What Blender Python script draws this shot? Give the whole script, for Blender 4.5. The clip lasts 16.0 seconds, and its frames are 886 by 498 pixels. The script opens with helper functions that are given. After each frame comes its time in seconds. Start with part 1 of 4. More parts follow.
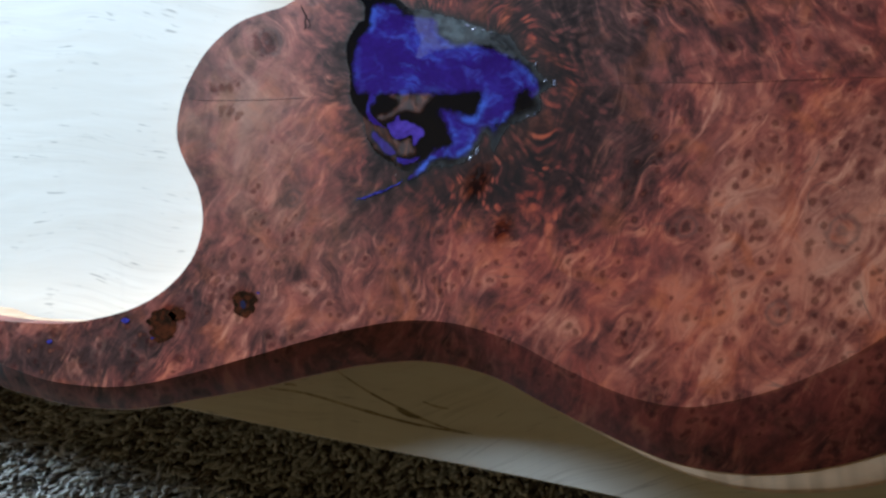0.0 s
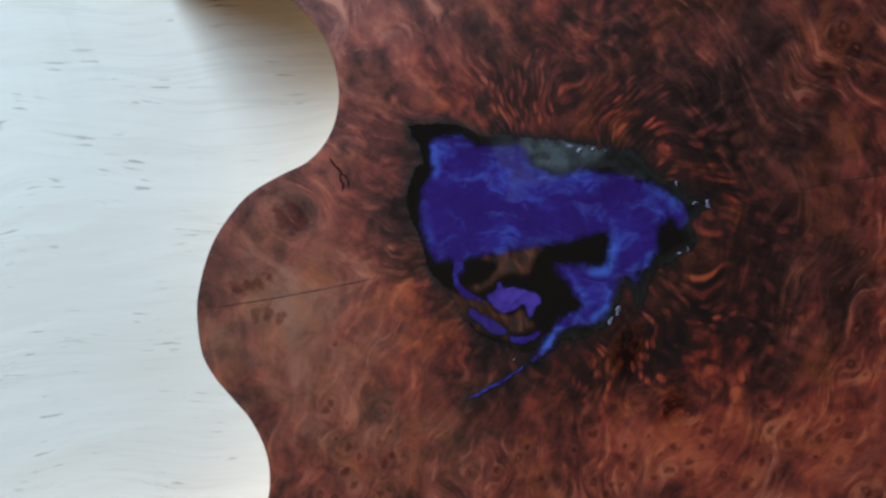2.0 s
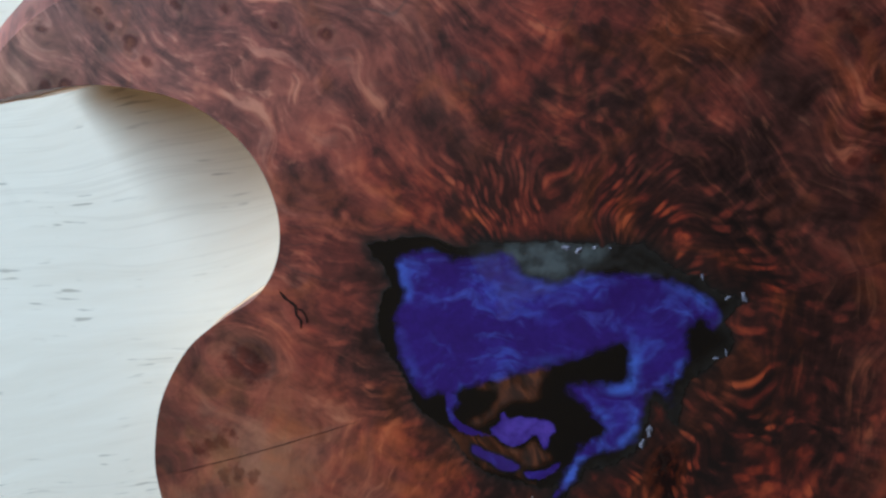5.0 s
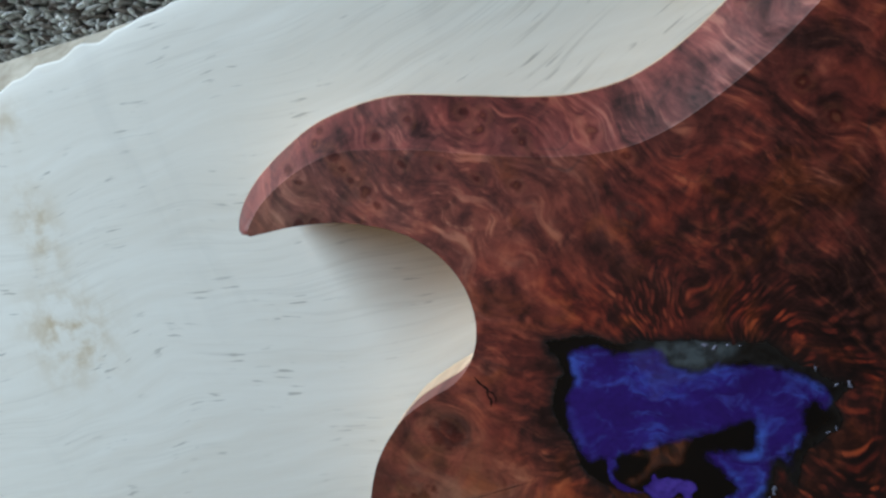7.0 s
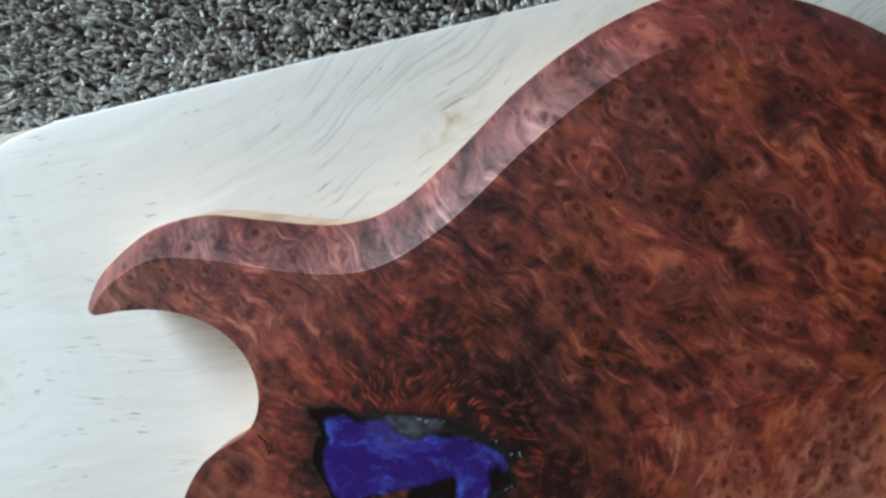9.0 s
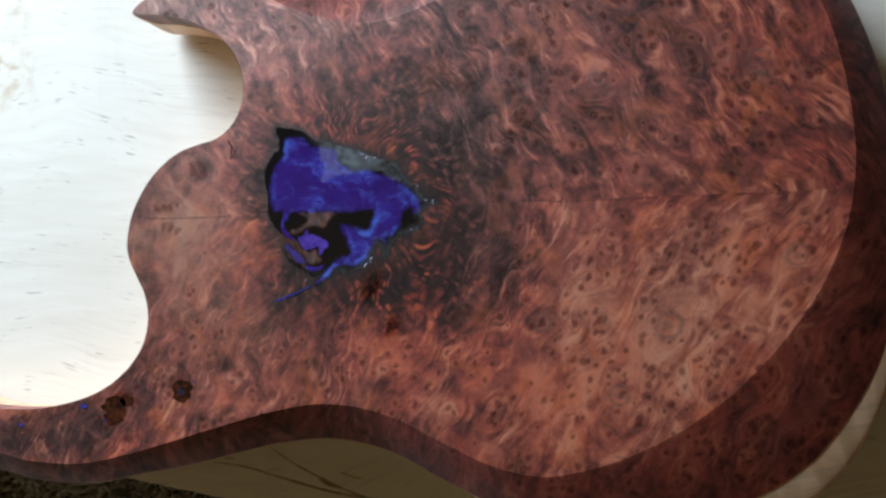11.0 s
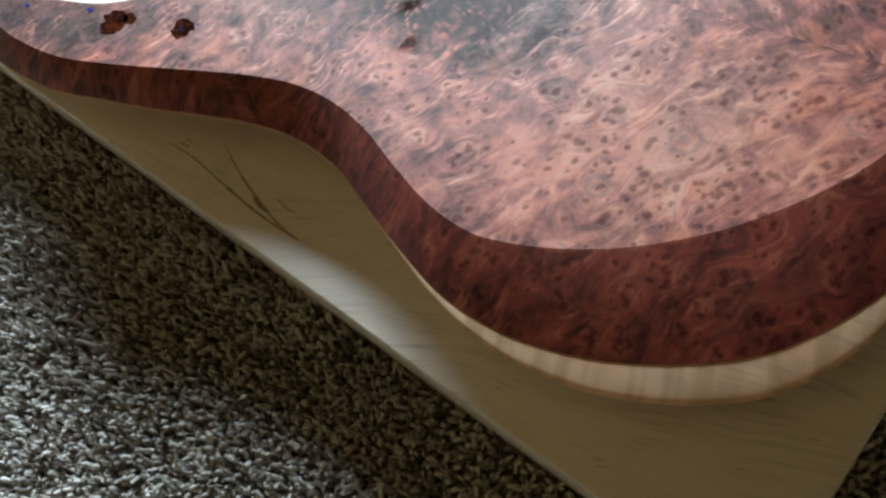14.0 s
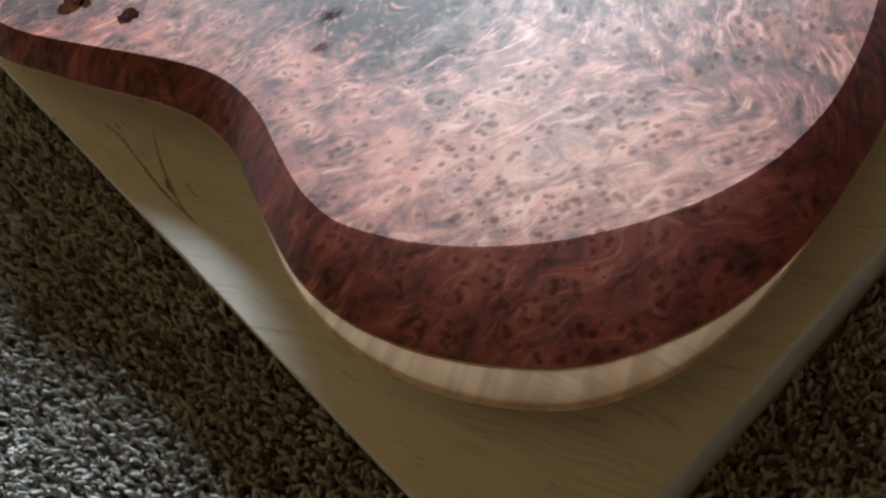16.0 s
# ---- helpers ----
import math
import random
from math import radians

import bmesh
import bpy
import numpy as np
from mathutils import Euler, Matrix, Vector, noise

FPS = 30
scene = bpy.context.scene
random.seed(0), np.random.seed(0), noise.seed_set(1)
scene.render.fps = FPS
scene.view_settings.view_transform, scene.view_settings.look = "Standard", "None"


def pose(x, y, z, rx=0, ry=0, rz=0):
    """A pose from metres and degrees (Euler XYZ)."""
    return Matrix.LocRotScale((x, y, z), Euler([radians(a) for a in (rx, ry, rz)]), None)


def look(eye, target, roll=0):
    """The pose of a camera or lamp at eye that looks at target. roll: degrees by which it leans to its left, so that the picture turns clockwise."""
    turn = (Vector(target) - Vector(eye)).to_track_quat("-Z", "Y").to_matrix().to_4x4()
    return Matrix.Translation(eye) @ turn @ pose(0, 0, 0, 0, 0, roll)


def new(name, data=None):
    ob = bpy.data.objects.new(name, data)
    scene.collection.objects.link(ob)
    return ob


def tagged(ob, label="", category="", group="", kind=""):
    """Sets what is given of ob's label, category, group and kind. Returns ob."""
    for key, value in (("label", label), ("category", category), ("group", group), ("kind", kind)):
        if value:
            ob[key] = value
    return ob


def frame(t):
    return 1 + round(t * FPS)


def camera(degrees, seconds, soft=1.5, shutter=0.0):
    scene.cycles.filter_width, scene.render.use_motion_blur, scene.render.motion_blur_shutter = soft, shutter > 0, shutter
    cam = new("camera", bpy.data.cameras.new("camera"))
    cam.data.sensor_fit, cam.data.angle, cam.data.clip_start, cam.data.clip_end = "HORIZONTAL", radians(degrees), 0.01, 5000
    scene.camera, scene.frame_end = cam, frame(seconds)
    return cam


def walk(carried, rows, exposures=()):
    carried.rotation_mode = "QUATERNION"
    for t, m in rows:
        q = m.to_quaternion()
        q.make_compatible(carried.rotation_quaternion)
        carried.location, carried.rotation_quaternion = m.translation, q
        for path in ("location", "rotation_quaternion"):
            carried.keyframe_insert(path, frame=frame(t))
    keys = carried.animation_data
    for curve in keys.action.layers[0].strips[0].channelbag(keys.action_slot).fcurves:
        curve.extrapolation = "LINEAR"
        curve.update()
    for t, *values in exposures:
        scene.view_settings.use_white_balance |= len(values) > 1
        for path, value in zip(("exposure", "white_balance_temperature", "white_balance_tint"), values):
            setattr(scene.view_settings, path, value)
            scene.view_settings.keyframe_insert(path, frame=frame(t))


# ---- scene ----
from mathutils import geometry

# ---------------------------------------------------------------- camera
cam = camera(55.73, 16.0, 2.6)
PATH = [
    (0.0, 0.2084, -0.0731, 0.462, 0.6, 12.48, 0.53),
    (0.5, 0.1842, -0.0375, 0.4489, -2.01, 12.03, -3.59),
    (1.0, 0.1634, 0.0028, 0.4262, -4.78, 11.21, -8.24),
    (1.5, 0.1432, 0.0267, 0.4035, -7.66, 9.85, -10.93),
    (2.0, 0.1415, 0.0394, 0.3718, -9.37, 8.69, -12.7),
    (2.5, 0.1361, 0.0352, 0.3135, -11.28, 7.38, -14.19),
    (3.0, 0.1215, 0.0335, 0.2819, -13.29, 6.58, -15.31),
    (3.5, 0.1286, 0.0338, 0.2697, -13.64, 7.66, -16.7),
    (4.0, 0.1356, 0.0486, 0.2706, -15.02, 7.08, -18.27),
    (4.2, 0.1405, 0.0557, 0.2752, -14.84, 6.81, -18.78),
    (6.3, 0.1645, 0.1178, 0.3709, -13.74, 12.1, -23.55),
    (6.5, 0.1543, 0.1229, 0.374, -13.41, 12.27, -23.76),
    (7.0, 0.1468, 0.12, 0.3785, -11.69, 12.48, -22.55),
    (7.5, 0.1879, 0.1266, 0.4048, -10.15, 12.32, -21.54),
    (8.0, 0.2215, 0.1359, 0.4226, -10.44, 12.6, -20.62),
    (8.2, 0.2314, 0.1371, 0.4217, -10.81, 12.52, -20.37),
    (10.3, 0.3001, 0.0735, 0.4911, -5.18, 13.1, -12.28),
    (10.5, 0.3016, 0.0343, 0.494, -2.08, 14.63, -8.99),
    (11.0, 0.2873, -0.0523, 0.5129, 3.86, 14.37, -0.63),
    (11.5, 0.2888, -0.1253, 0.5097, 8.07, 14.43, 6.63),
    (12.0, 0.2723, -0.1492, 0.4921, 10.03, 14.12, 10.03),
    (12.5, 0.2654, -0.1718, 0.4659, 14.21, 13.78, 12.52),
    (13.0, 0.2828, -0.1943, 0.4371, 16.39, 12.85, 16.26),
    (13.5, 0.3221, -0.2062, 0.4295, 21.71, 11.75, 23.97),
    (14.0, 0.3561, -0.2301, 0.4122, 23.5, 13.2, 30.12),
    (14.5, 0.3733, -0.2433, 0.3828, 29.2, 13.23, 32.7),
    (15.0, 0.4115, -0.2378, 0.357, 32.28, 12.28, 34.85),
    (15.5, 0.4419, -0.2394, 0.3523, 33.47, 11.54, 37.97),
    (16.0, 0.4413, -0.2252, 0.3833, 31.99, 11.73, 38.75),
]
EXPOSURES = [(0.0, 0.28, 5850, 11), (0.7, 0.06, 5850, 10), (1.4, -0.10, 5900, 10), (2.2, -0.05, 5950, 10), (4.0, 0.10, 6050, 10), (7.0, -0.46, 6100, 10), (8.2, -0.2, 6150, 11), (10.5, 0.26, 6450, 14), (12.0, 0.52, 6480, 13), (13.0, 0.64, 6500, 12), (13.6, 0.76, 6520, 12), (14.3, 1.02, 6550, 11), (15.0, 0.95, 6600, 11), (16.0, 0.90, 6600, 12)]

walk(cam, [(t, pose(x, y, z, rx, ry, rz)) for t, x, y, z, rx, ry, rz in PATH], EXPOSURES)

# ---------------------------------------------------------------- light
world = bpy.data.worlds.new("daylight")
scene.world = world
world.use_nodes = True
wn, wl = world.node_tree.nodes, world.node_tree.links
sky = wn.new("ShaderNodeTexSky")
sky.sky_type, sky.sun_disc = "NISHITA", False
sky.sun_elevation, sky.sun_rotation = radians(38), radians(-30)
wl.new(sky.outputs["Color"], wn["Background"].inputs["Color"])
wn["Background"].inputs["Strength"].default_value = 0.1

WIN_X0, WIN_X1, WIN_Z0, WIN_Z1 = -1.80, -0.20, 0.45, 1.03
ROOM_X0, ROOM_X1, ROOM_Y0, ROOM_Y1, ROOM_Z = -2.6, 2.6, -3.0, 1.0, 3.2
FLOOR = -0.009


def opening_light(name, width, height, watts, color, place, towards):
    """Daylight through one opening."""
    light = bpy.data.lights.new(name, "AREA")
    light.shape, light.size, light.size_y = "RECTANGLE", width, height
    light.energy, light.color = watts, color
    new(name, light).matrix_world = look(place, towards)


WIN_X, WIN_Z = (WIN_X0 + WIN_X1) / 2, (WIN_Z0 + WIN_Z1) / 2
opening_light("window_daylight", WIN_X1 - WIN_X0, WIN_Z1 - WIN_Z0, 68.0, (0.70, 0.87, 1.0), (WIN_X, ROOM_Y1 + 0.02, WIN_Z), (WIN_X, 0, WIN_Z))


# ---------------------------------------------------------------- materials
class Mat:
    """A small builder for node materials."""

    def __init__(self, name):
        self.m = bpy.data.materials.new(name)
        self.m.use_nodes = True
        self.t = self.m.node_tree
        self.bsdf = self.t.nodes["Principled BSDF"]

    def node(self, kind, **kw):
        n = self.t.nodes.new(kind)
        if "operation" in kw:
            n.operation = kw["operation"]
        if "use_clamp" in kw:
            n.use_clamp = kw["use_clamp"]
        if "data_type" in kw:
            n.data_type, n.blend_type = kw["data_type"], kw["blend_type"]
        if "interpolation_type" in kw:
            n.interpolation_type = kw["interpolation_type"]
        if "feature" in kw:
            n.feature = kw["feature"]
        if "voronoi_dimensions" in kw:
            n.voronoi_dimensions = kw["voronoi_dimensions"]
        if "attribute_name" in kw:
            n.attribute_name = kw["attribute_name"]
        return n

    def link(self, a, b):
        if isinstance(a, (int, float)):
            b.default_value = a
        elif isinstance(a, tuple):
            b.default_value = a if len(a) == len(b.default_value) else (*a, 1.0)
        else:
            self.t.links.new(a, b)

    def math(self, op, a, b=0.0, c=0.0, clamp=False):
        n = self.node("ShaderNodeMath", operation=op, use_clamp=clamp)
        self.link(a, n.inputs[0]), self.link(b, n.inputs[1])
        if op in ("MULTIPLY_ADD", "COMPARE"):
            self.link(c, n.inputs[2])
        return n.outputs[0]

    def vec(self, op, a, b=(0.0, 0.0, 0.0), scale=None):
        n = self.node("ShaderNodeVectorMath", operation=op)
        self.link(a, n.inputs[0]), self.link(b, n.inputs[1])
        if scale is not None:
            self.link(scale, n.inputs["Scale"])
        return n.outputs["Value"] if op in ("LENGTH", "DISTANCE", "DOT_PRODUCT") else n.outputs[0]

    def coords(self):
        return self.node("ShaderNodeTexCoord").outputs["Object"]

    def attr(self, name):
        return self.node("ShaderNodeAttribute", attribute_name=name).outputs["Fac"]

    def noise(self, v, scale, detail=4.0, rough=0.55, distort=0.0, color=False):
        n = self.node("ShaderNodeTexNoise")
        self.link(v, n.inputs["Vector"])
        n.inputs["Scale"].default_value, n.inputs["Detail"].default_value = scale, detail
        n.inputs["Roughness"].default_value, n.inputs["Distortion"].default_value = rough, distort
        return n.outputs["Color"] if color else n.outputs["Fac"]

    def voronoi(self, v, scale, feature="F1", rnd=1.0):
        n = self.node("ShaderNodeTexVoronoi", feature=feature)
        self.link(v, n.inputs["Vector"])
        n.inputs["Scale"].default_value, n.inputs["Randomness"].default_value = scale, rnd
        return n.outputs

    def ramp(self, fac, stops):
        n = self.node("ShaderNodeValToRGB")
        self.link(fac, n.inputs[0])
        e = n.color_ramp.elements
        while len(e) < len(stops):
            e.new(0.5)
        for el, (p, c) in zip(e, stops):
            el.position, el.color = p, (*c, 1.0) if isinstance(c, tuple) else (c, c, c, 1.0)
        return n.outputs[0]

    def step(self, v, lo, hi, to0=0.0, to1=1.0):
        n = self.node("ShaderNodeMapRange", interpolation_type="SMOOTHSTEP")
        self.link(v, n.inputs[0])
        for i, q in enumerate((lo, hi, to0, to1)):
            self.link(q, n.inputs[i + 1])
        return n.outputs[0]

    def mix(self, fac, a, b, blend="MIX"):
        n = self.node("ShaderNodeMix", data_type="RGBA", blend_type=blend)
        self.link(fac, n.inputs["Factor"]), self.link(a, n.inputs["A"]), self.link(b, n.inputs["B"])
        return n.outputs["Result"]

    def stretch(self, v, s, rot=0.0, loc=(0.0, 0.0, 0.0)):
        n = self.node("ShaderNodeMapping")
        self.link(v, n.inputs["Vector"])
        n.inputs["Rotation"].default_value = (0, 0, rot)
        return self.vec("ADD", self.vec("MULTIPLY", n.outputs[0], s), loc)

    def bump(self, h, strength, dist):
        n = self.node("ShaderNodeBump")
        self.link(h, n.inputs["Height"])
        n.inputs["Strength"].default_value, n.inputs["Distance"].default_value = strength, dist
        self.t.links.new(n.outputs[0], self.bsdf.inputs["Normal"])

    def set(self, color=None, rough=None, spec=None, coat=None, coat_rough=None, metal=None):
        for v, k in ((color, "Base Color"), (rough, "Roughness"), (spec, "Specular IOR Level"), (coat, "Coat Weight"), (coat_rough, "Coat Roughness"), (metal, "Metallic")):
            if v is not None:
                self.link(v, self.bsdf.inputs[k])
        return self.m


def burl_material():
    """Figured redwood burl. The mesh carries the run of the grain (along, across), which mirrors at the glue line and parts round
    the eyes; strands, fibres and clouds of colour follow it. Round the resin the wood is stained dark and ticked."""
    m = Mat("burl_wood")
    p = m.vec("MULTIPLY", m.coords(), (1.0, 1.0, 0.0))
    xyz = m.node("ShaderNodeSeparateXYZ")
    m.link(p, xyz.inputs[0])
    run = m.node("ShaderNodeCombineXYZ")
    m.link(m.attr("along"), run.inputs[0]), m.link(m.attr("across"), run.inputs[1])
    m.link(m.math("MULTIPLY", m.math("SIGN", xyz.outputs[1]), 7.3), run.inputs[2])   # each half has its own figure
    run = run.outputs[0]

    def figure(l, a, z, detail=3, rough=0.55, distort=0.0):
        return m.noise(m.vec("ADD", m.vec("MULTIPLY", run, (l, a, 1.0)), (0.0, 0.0, z)), 1.0, detail, rough, distort)

    dark, fur, calm, light = m.attr("dark"), m.attr("fur"), m.attr("calm"), m.attr("light")
    free = m.math("MULTIPLY", m.math("SUBTRACT", 1.0, calm), m.math("MULTIPLY_ADD", fur, -0.85, 1.0))
    broad = figure(40, 100, 0.0, 4, 0.6, 0.12)
    strand = figure(60, 230, 3.1, 3, 0.55, 0.08)
    lick = figure(120, 480, 5.7, 3, 0.6, 0.08)
    fibre = figure(120, 1500, 1.9, 2, 0.6)
    cloud = m.noise(p, 85, 4, 0.62, 0.8)
    mote = m.noise(p, 420, 3, 0.6)
    # pale fibres: thin crests that wander between the eyes
    crest = m.math("MAXIMUM", m.step(strand, 0.54, 0.70), m.math("MULTIPLY", m.step(lick, 0.56, 0.70), 0.7))
    crest = m.math("MULTIPLY", m.math("MULTIPLY", crest, m.step(broad, 0.36, 0.56)), free)
    # ticks round the resin: long lens-shaped cells that point away from it, dark at their edges
    d = m.vec("SUBTRACT", m.vec("ADD", p, m.vec("SCALE", m.vec("SUBTRACT", m.noise(p, 26, 2, color=True), (0.5, 0.5, 0.5)), scale=0.034)), (0.128, 0.012, 0.0))
    d = m.vec("MULTIPLY", d, (1.0, 1.0, 0.0))
    sx = m.node("ShaderNodeSeparateXYZ")
    m.link(m.vec("SCALE", m.vec("NORMALIZE", d), scale=15.0), sx.inputs[0])
    cx = m.node("ShaderNodeCombineXYZ")
    m.link(sx.outputs[0], cx.inputs[0]), m.link(sx.outputs[1], cx.inputs[1])
    m.link(m.math("MULTIPLY", m.vec("LENGTH", d), 128.0), cx.inputs[2])
    cell = m.voronoi(cx.outputs[0], 1.25)
    tick = m.step(cell["Distance"], 0.60, 0.20)
    shade = m.node("ShaderNodeSeparateColor")
    m.link(cell["Color"], shade.inputs[0])
    tick = m.math("MULTIPLY", tick, m.math("MULTIPLY_ADD", shade.outputs[0], 0.80, 0.42))
    streak = m.noise(m.vec("MULTIPLY", cx.outputs[0], (1.1, 1.1, 1.2)), 1.0, 3, 0.6, 0.4)
    tick = m.math("ADD", m.math("MULTIPLY", tick, 0.75), m.math("MULTIPLY", m.step(streak, 0.34, 0.68), 0.40))
    tick = m.math("ADD", tick, m.math("MULTIPLY", m.math("SUBTRACT", m.noise(m.vec("MULTIPLY", cx.outputs[0], (3.4, 3.4, 1.5)), 1.0, 3, 0.6), 0.5), 0.36))

    # the strands show in drifts; between them the wood is smooth and clouded
    drift = m.step(m.noise(p, 46, 3, 0.55, 0.7), 0.40, 0.62, 0.22, 1.0)
    tone = m.math("MULTIPLY", m.math("MULTIPLY", m.math("SUBTRACT", strand, 0.5), 0.72), drift)
    tone = m.math("ADD", tone, m.math("MULTIPLY", m.math("MULTIPLY", m.math("SUBTRACT", lick, 0.5), 0.28), drift))
    tone = m.math("ADD", tone, m.math("MULTIPLY", m.math("SUBTRACT", broad, 0.5), 0.85))
    tone = m.math("MULTIPLY", tone, m.math("MULTIPLY_ADD", calm, -0.78, 1.0))
    patch = m.math("MULTIPLY", fur, m.step(m.noise(p, 52, 3, 0.6, 0.8), 0.38, 0.62, 0.18, 0.90))
    tone = m.mix(patch, tone, m.math("MULTIPLY", m.math("SUBTRACT", tick, 0.46), m.math("MULTIPLY_ADD", m.attr("bold"), 0.72, 0.64)))
    tone = m.math("ADD", tone, m.math("MULTIPLY", m.math("SUBTRACT", cloud, 0.5), 0.75))
    tone = m.math("ADD", tone, m.math("MULTIPLY", m.math("SUBTRACT", fibre, 0.5), 0.07))
    tone = m.math("ADD", tone, m.math("MULTIPLY", m.math("SUBTRACT", mote, 0.5), 0.14))
    tone = m.math("ADD", tone, m.math("MULTIPLY", m.math("MULTIPLY", crest, drift), 0.22))
    tone = m.math("ADD", tone, m.math("MULTIPLY", m.math("SUBTRACT", light, 0.5), 0.42))
    tone = m.math("SUBTRACT", tone, m.math("MULTIPLY", dark, 0.17))
    tone = m.step(tone, -0.49, 0.50)
    red = m.ramp(tone, [(0.0, (0.0058, 0.0008, 0.0006)), (0.25, (0.0307, 0.0023, 0.0012)), (0.50, (0.1150, 0.0066, 0.0023)), (0.75, (0.2620, 0.0205, 0.0050)), (1.0, (0.5000, 0.0720, 0.0165))])
    tan = m.ramp(tone, [(0.0, (0.0180, 0.0029, 0.0017)), (0.25, (0.0560, 0.0068, 0.0038)), (0.50, (0.1400, 0.0178, 0.0081)), (0.75, (0.3200, 0.0720, 0.0350)), (1.0, (0.5700, 0.1900, 0.0980))])
    grey = m.ramp(tone, [(0.0, (0.0066, 0.0014, 0.0011)), (0.35, (0.0290, 0.0050, 0.0036)), (0.62, (0.0980, 0.0115, 0.0055)), (1.0, (0.3725, 0.0430, 0.0121))])
    hue = m.noise(m.vec("ADD", m.vec("MULTIPLY", run, (16, 34, 1.0)), (4.0, 2.0, 0.0)), 1.0, 3, 0.6, 0.6)
    warm = m.math("ADD", m.attr("red"), m.math("MULTIPLY_ADD", m.math("SUBTRACT", hue, 0.5), 2.6, m.math("MULTIPLY", fur, 0.5)), clamp=True)
    col = m.mix(warm, tan, red)
    # drifts of amber and of grey-violet
    col = m.mix(m.math("MULTIPLY", m.step(m.noise(p, 38, 4, 0.6, 1.0), 0.52, 0.70), m.math("MULTIPLY_ADD", m.attr("rim"), -0.50, 0.62)), col, m.mix(tone, (0.036, 0.0045, 0.0013), (0.58, 0.100, 0.014)))
    col = m.mix(m.math("MULTIPLY", calm, m.step(m.noise(p, 70, 4, 0.6, 0.8), 0.40, 0.66, 0.15, 0.80)), col, m.mix(tone, (0.050, 0.013, 0.005), (0.42, 0.130, 0.038)))
    mauve = m.step(figure(14, 40, 8.8, 3, 0.6, 0.6), 0.50, 0.68)
    # stronger on the rim, where the slope's violet cast of light is painted in
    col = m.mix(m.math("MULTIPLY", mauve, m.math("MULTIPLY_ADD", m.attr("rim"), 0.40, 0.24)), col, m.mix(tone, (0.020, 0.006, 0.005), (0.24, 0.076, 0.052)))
    dust = m.math("MULTIPLY", calm, m.step(m.noise(p, 48, 4, 0.62, 0.9), 0.42, 0.62))
    col = m.mix(m.math("MULTIPLY", dust, 0.52), col, m.mix(tone, (0.060, 0.027, 0.017), (0.24, 0.108, 0.062)))
    gf = m.step(m.math("ADD", dark, m.math("MULTIPLY", m.math("SUBTRACT", m.noise(p, 75, 4, 0.65, 0.6), 0.5), 1.3)), 0.28, 0.85)
    col = m.mix(m.math("MULTIPLY", gf, 0.34), col, grey)
    # the rim's darker wine-red, as it turns from the window, put into its colour
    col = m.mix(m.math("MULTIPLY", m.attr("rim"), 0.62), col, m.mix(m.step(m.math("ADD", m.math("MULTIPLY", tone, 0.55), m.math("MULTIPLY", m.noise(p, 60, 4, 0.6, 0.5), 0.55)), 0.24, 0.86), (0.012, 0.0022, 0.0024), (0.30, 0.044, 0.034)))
    pale = m.mix(warm, (0.56, 0.24, 0.125), (0.48, 0.130, 0.036))
    col = m.mix(m.math("MULTIPLY", m.math("MULTIPLY", crest, drift), m.math("MULTIPLY", light, 0.46)), col, pale)
    # bird's eyes: a dark heart, a paler ring
    e, eye_kind = m.math("ADD", m.attr("eye"), m.math("MULTIPLY", m.math("SUBTRACT", m.noise(p, 300, 3), 0.5), m.math("MULTIPLY_ADD", calm, 1.6, 1.9))), m.attr("eye_kind")
    spot = m.step(e, 1.35, 0.45)
    halo = m.math("MULTIPLY", m.step(e, 2.3, 1.5), m.step(e, 0.95, 1.35))
    core = m.math("MULTIPLY", m.math("MULTIPLY", m.step(e, 0.62, 0.22), eye_kind), m.math("SUBTRACT", 1.0, calm, clamp=True))
    col = m.mix(m.math("MULTIPLY", halo, m.step(dark, 0.5, 0.1, 0.02, 0.10)), col, m.mix(warm, (0.46, 0.205, 0.120), (0.42, 0.115, 0.038)))
    col = m.mix(m.math("MULTIPLY", spot, m.math("MULTIPLY_ADD", calm, -0.22, 0.60)), col, m.mix(warm, (0.056, 0.012, 0.008), (0.046, 0.006, 0.004)))
    col = m.mix(m.math("MULTIPLY", core, 0.34), col, (0.30, 0.092, 0.042))
    # whorls: rings of growth round a burl bud
    w = m.math("ADD", m.attr("whorl"), m.math("MULTIPLY", m.math("SUBTRACT", m.noise(p, 260, 3), 0.5), 0.7))
    ring = m.math("MULTIPLY", m.math("MULTIPLY_ADD", m.math("SINE", m.math("MULTIPLY", w, 9.0)), 0.5, 0.5), m.step(w, 1.35, 0.75))
    col = m.mix(m.math("MULTIPLY", ring, 0.55), col, (0.050, 0.012, 0.008))
    stained = m.math("MULTIPLY", m.attr("edge"), m.step(m.noise(p, 260, 3), 0.25, 0.6, 0.55, 1.0), clamp=True)
    col = m.mix(stained, col, (0.004, 0.004, 0.004))
    # knots filled with clear resin stay dark and glossy
    gloss = m.math("MULTIPLY", m.attr("gloss"), m.step(m.noise(m.vec("ADD", p, m.vec("SCALE", d, scale=0.2)), 210, 3, 0.6, 0.8), 0.30, 0.46), clamp=True)
    col = m.mix(m.math("MULTIPLY", gloss, 0.72), col, m.mix(m.step(lick, 0.40, 0.62), (0.010, 0.0025, 0.0015), (0.115, 0.018, 0.005)))
    # thin arcs of growth, in places
    arc = m.math("PINGPONG", m.math("MULTIPLY", m.noise(p, 26, 2, 0.4, 0.3), 13.0), 0.5)
